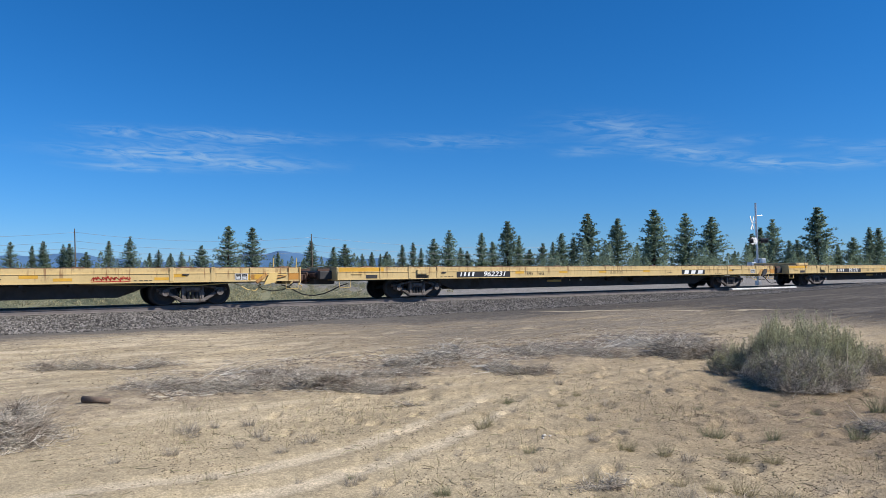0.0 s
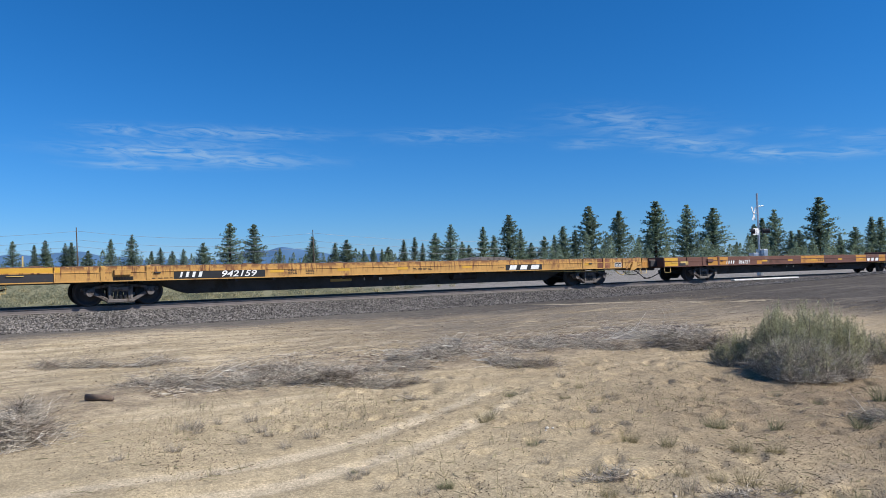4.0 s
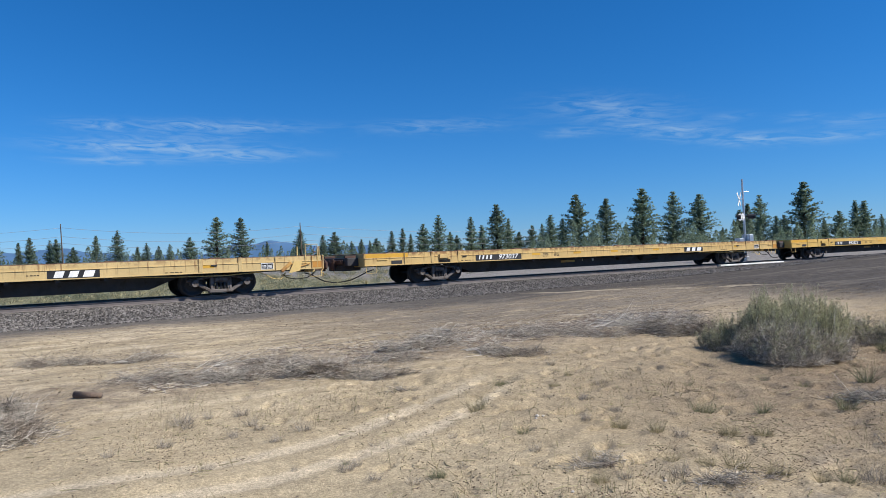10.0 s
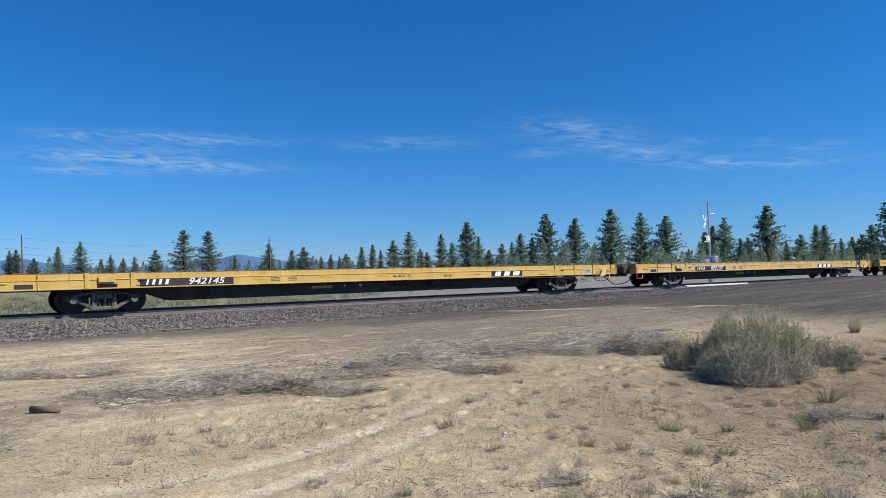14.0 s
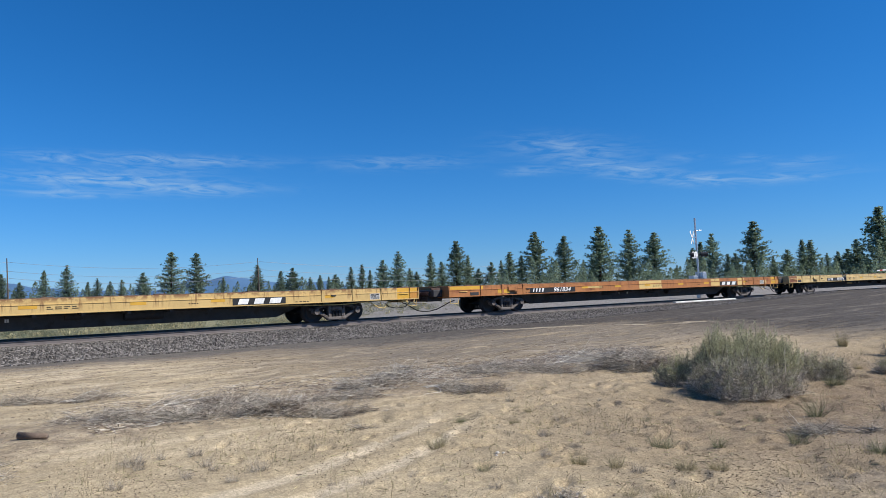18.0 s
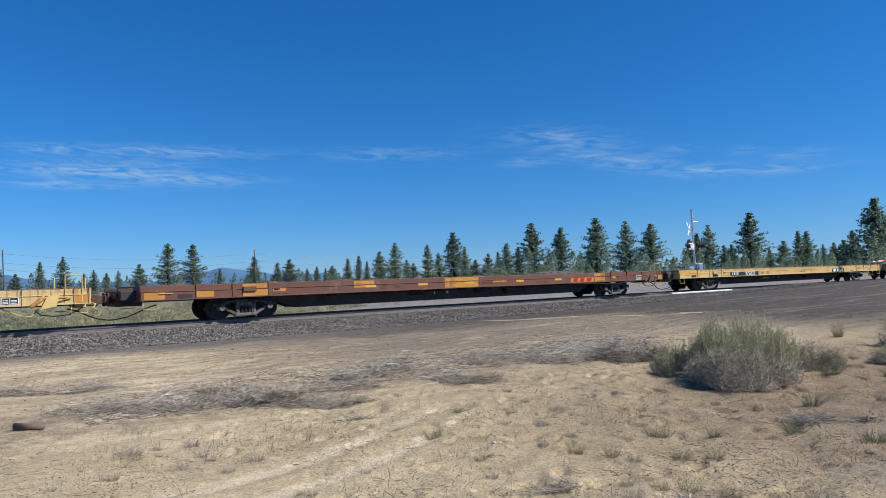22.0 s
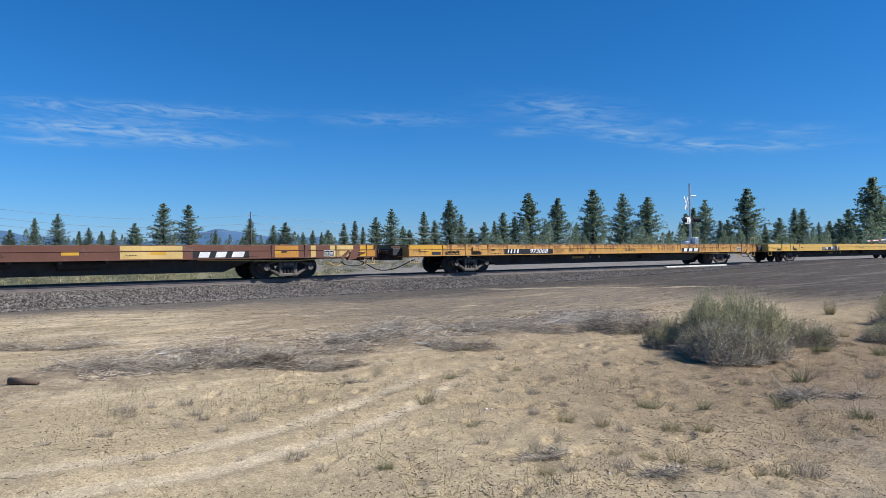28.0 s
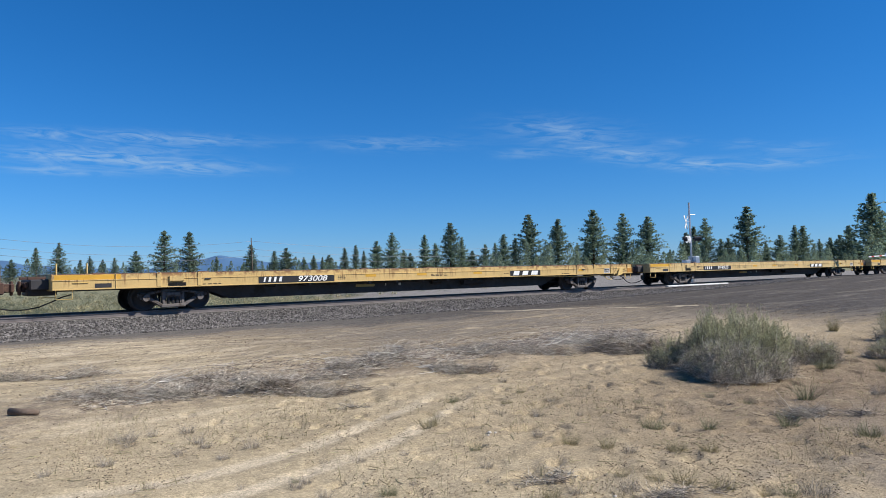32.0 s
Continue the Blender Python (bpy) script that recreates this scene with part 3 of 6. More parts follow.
def stones(name, count, place, size, mat, label, category, flat=0.75):
    """Loose stones: rough eight-cornered lumps, one mesh."""
    p = place(count)
    count = len(p)
    c = np.array([(a, b, d) for a in (-1, 1) for b in (-1, 1) for d in (-1, 1)], float) * 0.5
    v = c[None] * (1 + 0.55 * (rng.random((count, 8, 3)) - 0.5))
    v *= (size[0] + (size[1] - size[0]) * rng.random((count, 1, 1)) ** 2) * np.array([1, 1, flat])
    a, e = rng.random(count) * 6.283, (rng.random(count) - 0.5) * 1.4
    ca, sa, ce, se = np.cos(a), np.sin(a), np.cos(e), np.sin(e)
    rx = np.stack([np.stack([ca, -sa * ce, sa * se], -1), np.stack([sa, ca * ce, -ca * se], -1), np.stack([0 * a, se, ce], -1)], 1)
    v = np.einsum("nij,nkj->nki", rx, v) + p[:, None]
    q = np.array([(0, 1, 3, 2), (4, 6, 7, 5), (0, 4, 5, 1), (2, 3, 7, 6), (0, 2, 6, 4), (1, 5, 7, 3)])
    fc = (np.arange(count)[:, None, None] * 8 + q[None]).reshape(-1, 4)
    return tagged(new(name, raw_mesh(name, v.reshape(-1, 3), fc, mat)), label, category, kind="stuff")


def bed_z(off):
    return np.interp(off, [o for o, _ in bed_pts], [z for _, z in bed_pts])


def on_bed(count):
    x = -4 + 52 * rng.random(count) ** 1.25
    off = -4.0 + 5.6 * rng.random(count)
    off += 0.25 * hash_noise(x * 0.5, x * 0 + 3, 5)
    keep = ~((np.abs(np.abs(off) - HALF_GAUGE) < 0.10) | ((off > -HALF_GAUGE - 0.30) & (off < -HALF_GAUGE) & (rng.random(count) < 0.8)))
    x, off = x[keep], off[keep]
    z = np.maximum(bed_z(off), ground_z(x, TRACK_Y + off)) + 0.012
    return np.stack([x, TRACK_Y + off, z], -1)


stones("ballast_stones", 105000, on_bed, (0.026, 0.060), STONE, "loose crushed grey ballast stones beside the rails", "ballast")


def rail(y):
    t = thing("rail", "long steel rail with a bright worn head", "rail", "rails of the track", "structure", (0, y, 0))
    bm = bmesh.new()
    prof = [(-0.076, 0.0), (0.076, 0.0), (0.076, 0.012), (0.012, 0.03), (0.012, 0.115), (0.036, 0.125), (0.036, 0.150), (-0.036, 0.150), (-0.036, 0.125), (-0.012, 0.115), (-0.012, 0.03), (-0.076, 0.012)]
    ends = []
    for x in (-400, 600):
        ends.append([bm.verts.new((x, py, RAIL_Z - 0.16 + pz)) for py, pz in prof])
    for k in range(len(prof)):
        bm.faces.new((ends[0][k], ends[1][k], ends[1][(k + 1) % len(prof)], ends[0][(k + 1) % len(prof)]))
    bmesh.ops.recalc_face_normals(bm, faces=bm.faces)
    part("rail_web", bm, STEEL, t, "brown rusty rail web and foot")
    bm = bmesh.new()
    box(bm, -400, 600, -0.034, 0.034, RAIL_Z - 0.010, RAIL_Z, 0.003)
    part("rail_head", bm, RAIL_TOP, t, "polished rail head")


rail(TRACK_Y - HALF_GAUGE)
rail(TRACK_Y + HALF_GAUGE)


# ---- background ----


def far_point(px, depth):
    """The place on the ground towards a bearing (degrees from +y to +x) at a distance."""
    return depth * math.sin(radians(px)), depth * math.cos(radians(px))


def pine_meshes(seed, leafy=1.0, broad=0.30, bare=0.12, taper=0.92):
    """A tapered trunk with whorls of limbs, and a ragged crown of needle sprays; one unit high."""
    r = random.Random(seed)
    bm = bmesh.new()
    lean = (r.uniform(-0.01, 0.01), r.uniform(-0.01, 0.01))
    rod(bm, (0, 0, -0.02), (lean[0], lean[1], 0.5), 0.017, 0.010, 8)
    rod(bm, (lean[0], lean[1], 0.5), (lean[0], lean[1], 0.97), 0.010, 0.002, 6)
    quads = []
    z = bare
    while z < 0.985:
        k = (z - bare) / (1 - bare)
        reach = broad * (1 - k) ** taper * (0.35 + 0.65 * min(1, k * 4 + 0.4)) * r.uniform(0.72, 1.12) + 0.012
        n = r.randint(5, 7) if k < 0.8 else 4
        a0 = r.uniform(0, 6.28)
        for j in range(n):
            if r.random() < 0.14:
                continue
            a = a0 + 6.283 * j / n + r.uniform(-0.35, 0.35)
            L = reach * r.uniform(0.55, 1.15)
            up = r.uniform(-0.05, 0.35) + 0.5 * k
            d = Vector((math.cos(a), math.sin(a), up)).normalized()
            b = Vector((lean[0] * z, lean[1] * z, z))
            rod(bm, b, b + d * L * 0.9, 0.0035 * (1 - k) + 0.001, 0.0008, 4)
            m = max(4, int(leafy * (9 + 125 * L)))
            for q in range(m):
                f = r.uniform(0.08, 1.06)
                c = b + d * L * f + Vector((r.gauss(0, 1), r.gauss(0, 1), r.gauss(0, 0.7))) * (0.008 + 0.011 * L / 0.3)
                s = r.uniform(0.010, 0.022)
                for w in range(2):
                    e1 = Vector((r.gauss(0, 1), r.gauss(0, 1), r.gauss(0.3, 0.8))).normalized() * s
                    e2 = Vector((r.gauss(0, 1), r.gauss(0, 1), r.gauss(0, 0.6))).normalized() * s * 0.5
                    quads.append((c - e1 - e2 * 0.4, c + e2, c + e1, c - e2))
        z += r.uniform(0.020, 0.042)
    trunk = mesh_of("trunk", bm, BARK)
    v = np.array([tuple(p) for q in quads for p in q])
    f = np.arange(len(v)).reshape(-1, 4)
    return trunk, raw_mesh("crown", v, f, NEEDLES)


PINES = [pine_meshes(11, 1.0, 0.275, 0.07, 0.80), pine_meshes(12, 0.9, 0.33, 0.05, 0.85), pine_meshes(13, 1.1, 0.25, 0.06, 0.85), pine_meshes(14, 0.8, 0.31, 0.10, 0.8), pine_meshes(15, 1.2, 0.40, 0.02, 0.8), pine_meshes(16, 0.9, 0.23, 0.04)]


def pine(bearing, depth, high, which=0, wide=1.0, label="green pine tree with a ragged crown"):
    x, y = far_point(bearing, depth)
    t = thing("pine_tree", label, "tree", "pines behind the track", at=(x, y, float(ground_z(x, y)) - 0.05), turn=(bearing * 97) % 360)
    t.scale = (high * wide * 1.42, high * wide * 1.42, high)
    part("trunk", PINES[which][0], BARK, t)
    part("crown", PINES[which][1], NEEDLES, t)


pine(1.23, 229, 9.4, 3, 0.80)
pine(2.55, 255, 9.1, 5, 0.80)
pine(3.24, 231, 10.0, 2, 0.90)
pine(4.48, 253, 9.5, 1, 0.80)
pine(4.88, 250, 9.8, 0, 0.90)
pine(5.97, 247, 7.1, 4, 0.90)
pine(7.45, 215, 9.5, 5, 0.90)
pine(8.86, 240, 11.8, 1, 0.90)
pine(10.23, 266, 7.2, 5, 1.00)
pine(10.86, 248, 7.9, 1, 0.90)
pine(11.70, 322, 8.4, 5, 1.00)
pine(12.47, 271, 7.9, 3, 0.80)
pine(13.94, 263, 10.0, 4, 0.90)
pine(15.90, 211, 14.0, 3, 1.00)
pine(17.73, 217, 14.0, 3, 0.95)
pine(19.69, 250, 7.4, 5, 1.00)
pine(22.30, 236, 11.1, 2, 1.00)
pine(24.05, 267, 9.9, 2, 1.00)
pine(25.00, 242, 9.9, 4, 0.90)
pine(26.37, 306, 7.9, 0, 0.90)
pine(27.14, 287, 8.2, 5, 1.00)
pine(27.83, 253, 6.8, 5, 0.90)
pine(28.38, 290, 8.4, 4, 1.10)
pine(29.63, 245, 10.0, 2, 0.80)
pine(30.50, 228, 9.9, 5, 0.90)
pine(31.15, 229, 8.1, 5, 0.80)
pine(32.21, 242, 11.8, 4, 0.80)
pine(33.46, 215, 13.1, 1, 0.90)
pine(34.38, 266, 9.3, 0, 0.90)
pine(34.94, 296, 8.7, 4, 1.00)
pine(36.10, 224, 13.1, 2, 0.80)
pine(37.01, 251, 11.2, 2, 1.00)
pine(38.22, 205, 15.2, 0, 0.95)
pine(39.13, 234, 12.4, 2, 0.80)
pine(39.99, 260, 8.3, 4, 1.00)
pine(41.03, 261, 10.6, 4, 0.80)
pine(41.85, 254, 10.8, 5, 0.80)
pine(42.53, 206, 11.8, 2, 1.00)
pine(43.51, 212, 10.9, 2, 0.90)
pine(44.65, 197, 16.5, 0, 1.00)
pine(45.85, 293, 9.1, 4, 0.80)
pine(46.93, 205, 15.5, 0, 0.95)
pine(49.73, 197, 17.2, 0, 1.00)
pine(48.46, 234, 9.3, 1, 0.80)
pine(49.19, 241, 9.9, 4, 0.70)
pine(52.03, 202, 16.1, 1, 0.95)
pine(53.91, 203, 15.2, 0, 1.10)
pine(55.55, 293, 7.7, 4, 0.70)
pine(56.74, 228, 11.7, 2, 1.00)
pine(57.32, 231, 13.4, 5, 1.00)
pine(58.17, 215, 14.7, 1, 0.95)
pine(59.27, 261, 10.5, 2, 0.90)
pine(59.75, 258, 10.4, 4, 0.80)
pine(61.07, 214, 17.6, 0, 1.05)
pine(62.34, 264, 9.2, 2, 0.80)
pine(63.28, 223, 9.6, 4, 0.90)
pine(64.28, 234, 12.7, 5, 0.90)
pine(64.80, 237, 12.9, 2, 1.05)
pine(65.87, 278, 9.5, 1, 0.90)
pine(66.52, 254, 9.3, 4, 0.80)
pine(67.13, 253, 10.0, 4, 0.90)
pine(67.68, 213, 11.3, 2, 1.00)
pine(68.28, 289, 8.8, 2, 0.90)
pine(69.12, 188, 17.1, 0, 1.10)
pine(69.69, 210, 12.7, 0, 0.90)
pine(62.42, 242, 7.4, 2, 0.90)



def woods(name, count, b0, b1, d0, d1, h0, h1, mat, label, seed, m=150, fat=0.33, leaf=0.035):
    """A far thicket: ragged upright clumps of small leaf blades, one mesh."""
    r = np.random.default_rng(seed)
    b, d, h = np.radians(b0 + (b1 - b0) * r.random(count)), d0 + (d1 - d0) * r.random(count), h0 + (h1 - h0) * r.random(count) ** 2
    x, y = d * np.sin(b), d * np.cos(b)
    ok = y > 29.6 + 7.0 * step(x, 12, 21)
    x, y, h = x[ok], y[ok], h[ok]
    count = len(x)
    base = ground_z(x, y)
    k = r.random((count, m)) ** 0.8
    a, w = r.random((count, m)) * 6.283, r.random((count, m)) ** 0.6
    rad = h[:, None] * fat * (1 - k) ** 0.7 * w + 0.05
    c = np.stack([x[:, None] + rad * np.cos(a), y[:, None] + rad * np.sin(a), base[:, None] + k * h[:, None]], -1).reshape(-1, 3)
    s = np.repeat(h, m)[:, None] * (leaf + 1.4 * leaf * r.random((count * m, 1)))
    e1, e2 = r.normal(size=(count * m, 3)), r.normal(size=(count * m, 3))
    e1 = e1 / np.linalg.norm(e1, axis=1, keepdims=True) * s
    e2 = e2 / np.linalg.norm(e2, axis=1, keepdims=True) * s * 0.6
    v = np.stack([c - e1, c + e2, c + e1, c - e2], 1).reshape(-1, 3)
    return tagged(new(name, raw_mesh(name, v, np.arange(len(v)).reshape(-1, 4), mat)), label, "woods", kind="stuff")


woods("far_woods", 420, -6, 80, 230, 420, 3.0, 7.0, NEEDLES, "far low band of young green pines and junipers", 21, 260, 0.30, 0.024)
woods("right_woods", 160, 40, 82, 120, 200, 2.5, 6.5, NEEDLES, "thicket of young pines behind the crossing", 22, 420, 0.30, 0.018)
woods("far_scrub", 1500, -6, 60, 75, 230, 0.6, 1.8, SCRUB, "far scrub below the pines", 25, 60, 1.0)


def blade_flat(name, count, d0, d1, h0, h1, blades, spread, thick, mat, label, seed, b1=48):
    """Low clumps of upright blades or shoots, in drifts on the far side of the line, one mesh."""
    g = np.random.default_rng(seed)
    b, d = np.radians(-6 + (b1 + 6) * g.random(count)), d0 * (d1 / d0) ** g.random(count)
    x, y = d * np.sin(b), d * np.cos(b)
    ok = (y > 29.4 + 7.0 * step(x, 12, 21)) & (hash_noise(x * 0.45, y * 0.45, seed) + 0.5 > g.random(count) * 0.8)
    x, y = np.repeat(x[ok], blades), np.repeat(y[ok], blades)
    h = np.repeat(h0 + (h1 - h0) * g.random(int(ok.sum())) ** 1.6, blades)
    n = len(x)
    yaw, q, k = g.random(n) * 6.283, np.sqrt(g.random(n)), g.random(n)
    x, y = x + spread * h * q * (0.6 + 0.6 * k) * np.cos(yaw), y + spread * h * q * (0.6 + 0.6 * k) * np.sin(yaw)
    c = np.stack([x, y, ground_z(x, y) + h * k * (1.0 - 0.55 * q * q)], -1)
    v, f = leaf_arrays(g, c, thick, 0.22, 1.6)
    return tagged(new(name, raw_mesh(name, v, f, mat)), label, "scrub", kind="stuff")


blade_flat("sage_flat", 1500, 30, 75, 0.25, 0.70, 130, 1.0, (0.02, 0.06), SCRUB, "low grey-green scrub on the far flat", 23)
blade_flat("dry_grass_flat", 700, 29.6, 60, 0.20, 0.50, 90, 0.8, (0.03, 0.09), DRY_GRASS, "dry yellow grass on the far flat", 24, 46)

# the blue of the air's haze over wooded slopes, put into the base colour
HAZY_HILL = material("distant_hill", (0.068, 0.145, 0.26), 1.0, vary=(0.12, 0.004), grain=(0.05, 0.02), bump=(0, 1))


def hill(bearing, depth, wide, high, seed, label):
    """A far ridge: a long mound with an uneven crest."""
    n, rows = 60, 8
    u = np.linspace(-1, 1, n)
    crest = high * (np.cos(u * math.pi / 2) ** 0.65) * (1 + 0.3 * hash_noise(u * 5, u * 0 + seed, seed))
    cx, cy = far_point(bearing, depth)
    tx, ty = math.cos(radians(bearing)), -math.sin(radians(bearing))
    v = []
    for k in range(rows):
        f = k / (rows - 1)
        fall = math.cos((f - 0.5) * math.pi)
        px, py = cx + (f - 0.5) * 700 * math.sin(radians(bearing)), cy + (f - 0.5) * 700 * math.cos(radians(bearing))
        v.append(np.stack([px + tx * u * wide, py + ty * u * wide, crest * fall - 3], -1))
    v = np.array(v).reshape(-1, 3)
    i = np.arange(len(v)).reshape(rows, n)
    f = np.stack([i[:-1, :-1], i[:-1, 1:], i[1:, 1:], i[1:, :-1]], -1).reshape(-1, 4)
    return tagged(new("distant_hill", raw_mesh("distant_hill", v, f, HAZY_HILL, True)), label, "hill", kind="structure")


hill(19.9, 3900, 400, 96, 3, "wooded mountain, blue with haze, far behind the trees")
hill(26.0, 4100, 300, 62, 5, "low haze-blue ridge far behind the trees")
hill(4.0, 4100, 520, 85, 4, "long haze-blue ridge on the skyline")
hill(12.0, 4100, 300, 50, 8, "low haze-blue ridge on the skyline")


def crossing_signal(x, y, arm_side, label):
    """A flashing crossing signal: mast, crossed boards, lamp pairs, gate machine and lowered arm."""
    z = float(ground_z(x, y))
    t = thing("crossing_signal", label, "crossing signal", "signals of the crossing", at=(x, y, z), turn=0)
    lean = pose(0, 0, 0, 0, -2.0)
    t.matrix_basis = Matrix.Translation((x, y, z)) @ lean
    H = 5.75
    bm = bmesh.new()
    rod(bm, (0, 0, 0), (0, 0, H), 0.075, 0.07, 14)
    part("mast", bm, ALUMINIUM, t)
    bm = bmesh.new()
    box(bm, -0.16, 0.16, -0.16, 0.16, 0, 0.30, 0.03)
    part("base", bm, ALUMINIUM, t)
    s = arm_side
    for k in (-1, 1):
        bm = bmesh.new()
        m = Matrix.Translation((-0.42, 0.02, H - 1.4)) @ Matrix.Rotation(radians(14), 4, "Z") @ Matrix.Rotation(radians(k * 54), 4, "Y") @ Matrix.Translation((0, 0.016 * k, 0))
        prism(bm, [(-0.56, -0.09), (-0.08, -0.05), (0.08, -0.05), (0.56, -0.09), (0.56, 0.09), (0.08, 0.05), (-0.08, 0.05), (-0.56, 0.09)], -0.01, 0.01)
        bmesh.ops.transform(bm, matrix=m, verts=bm.verts)
        part("crossed_board", bm, WHITE, t, "white crossed warning board")
    bm = bmesh.new()
    box(bm, -0.45, 0.05, -0.03, 0.03, H - 1.43, H - 1.37, 0.005)
    part("board_bracket", bm, ALUMINIUM, t)
    bm = bmesh.new()
    rod(bm, (0, 0, H - 0.90), (0.58, -0.1, H - 0.88), 0.03)
    part("top_bracket", bm, ALUMINIUM, t)
    bm = bmesh.new()
    rod(bm, (-1.0, -0.02, H - 2.62), (1.1, -0.02, H - 2.62), 0.05)
    part("lamp_arm", bm, BLACK, t)
    for k, face in ((-0.86, 1), (-0.50, 0), (-0.18, 0), (0.45, 1), (0.92, 1)):
        lamp = new("signal_lamp")
        lamp.parent, lamp.location, lamp.rotation_euler = t, (k, -0.06, H - 2.66), (0, 0, radians(0 if face == 0 else 38))
        lamp["label"] = "round flashing lamp with a dark backing disc"
        bm = bmesh.new()
        bmesh.ops.create_cone(bm, cap_ends=True, segments=20, radius1=0.25, radius2=0.25, depth=0.02, matrix=pose(0, 0.03, 0, 90))
        part("backing_disc", bm, WHITE if face == 0 else BLACK, lamp)
        bm = bmesh.new()
        bmesh.ops.create_cone(bm, cap_ends=True, segments=16, radius1=0.15, radius2=0.15, depth=0.05, matrix=pose(0, 0.0, 0, 90))
        part("lens", bm, WHITE if face == 0 else LENS_RED, lamp)
        if face:
            bm = bmesh.new()
            bmesh.ops.create_cone(bm, cap_ends=False, segments=16, radius1=0.17, radius2=0.16, depth=0.22, matrix=pose(0, -0.10, 0.02, 90))
            part("hood", bm, BLACK, lamp)
    bm = bmesh.new()
    box(bm, 0.05, 0.55, -0.32, 0.32, 1.15, 1.85, 0.04)
    box(bm, -0.95, -0.45, -0.2, 0.2, 1.3, 1.62, 0.03)
    box(bm, -0.5, 0.1, -0.05, 0.05, 1.35, 1.55, 0.02)
    part("gate_machine", bm, ALUMINIUM, t, "grey gate machine housing")
    for k in range(11 if s < 0 else 0):
        bm = bmesh.new()
        a, b = 0.40 + k * 0.44, 0.40 + (k + 1) * 0.44
        box(bm, min(s * a, s * b), max(s * a, s * b), -0.40, -0.37, 1.44, 1.52, 0.004)
        part("gate_arm", bm, WHITE if k % 3 else RED_MARK, t, "lowered striped gate arm")


crossing_signal(45.2, 29.2, 1, "grey crossing signal with white crossed boards beyond the track")
crossing_signal(57.8, 20.7, -1, "crossing signal with a lowered red and white gate arm")

bm = bmesh.new()
box(bm, 34.0, 40.2, 23.50, 23.72, RAIL_Z - 0.10, RAIL_Z - 0.01, 0.02)
tagged(new("crossing_panel_edge", mesh_of("crossing_panel_edge", bm, CONCRETE)), "white edge strip of the road crossing beside the rail", "crossing edge", kind="structure")


def power_pole(bearing, depth, high):
    x, y = far_point(bearing, depth)
    t = thing("power_pole", "thin dark power line pole among the pines", "power pole", "poles of the power line", at=(x, y, 0), turn=-bearing)
    bm = bmesh.new()
    rod(bm, (0, 0, 0), (-high * 0.03, 0, high), 0.17, 0.11, 10)
    part("pole", bm, POLE, t)
    for z in (0.93, 0.86):
        bm = bmesh.new()
        box(bm, -0.05 - high * 0.03 * z, 0.05 - high * 0.03 * z, -1.0, 1.0, high * z, high * z + 0.12, 0.01)
        part("crossarm", bm, POLE, t)
    return Vector((x, y, high))


def wire(a, b, sag):
    pts = [a.lerp(b, k / 24) - Vector((0, 0, 4 * sag * (k / 24) * (1 - k / 24))) for k in range(25)]
    me = tube_mesh("power_wire", pts, 0.032, WIRE, 4)
    tagged(new("power_wire", me), "thin pale power line wire", "wire", "wires of the power line")


pa, pb = power_pole(5.3, 190, 11.4), power_pole(22.4, 190, 10.8)
px, py = far_point(44.0, 235)
pc = Vector((px, py, 9.5))
px, py = far_point(-14.0, 215)
pd = Vector((px, py, 11.0))
for dz in (-0.9, -3.0, -4.6):
    for a, b in ((pd, pa), (pa, pb), (pb, pc)):
        wire(a + Vector((0, 0, dz)), b + Vector((0, 0, dz)), 1.6)

# ---- near ground ----


def sprigs(r, count, base, spread, length, lift, bend=0.3, segs=3, thick=0.004):
    """Bent twigs as thin three-sided strips: verts and faces of one mesh."""
    v, f = [], []
    for _ in range(count):
        a = r.uniform(0, 6.283)
        q = spread * math.sqrt(r.random())
        p = Vector(base) + Vector((q * math.cos(a), q * math.sin(a), 0))
        el = r.uniform(*lift)
        b = a + r.uniform(-0.9, 0.9)
        d = Vector((math.cos(b) * math.cos(el), math.sin(b) * math.cos(el), math.sin(el)))
        L = r.uniform(*length)
        w = thick * r.uniform(0.6, 1.4)
        for k in range(segs + 1):
            s = w * (1 - 0.75 * k / segs)
            side = d.cross(Vector((0, 0, 1)))
            side = side.normalized() if side.length > 1e-3 else Vector((1, 0, 0))
            n = side.cross(d).normalized()
            for ang in (0, 2.094, 4.189):
                v.append(p + side * s * math.cos(ang) + n * s * math.sin(ang))
            if k < segs:
                o = len(v) - 3
                for j in range(3):
                    f.append((o + j, o + (j + 1) % 3, o + 3 + (j + 1) % 3, o + 3 + j))
            p = p + d * (L / segs)
            d = (d + Vector((r.gauss(0, bend), r.gauss(0, bend), r.gauss(0, bend * 0.7)))).normalized()
    return v, f


def at_ground(x, y, dz=0.0):
    return (x, y, float(ground_z(x, y)) + dz)


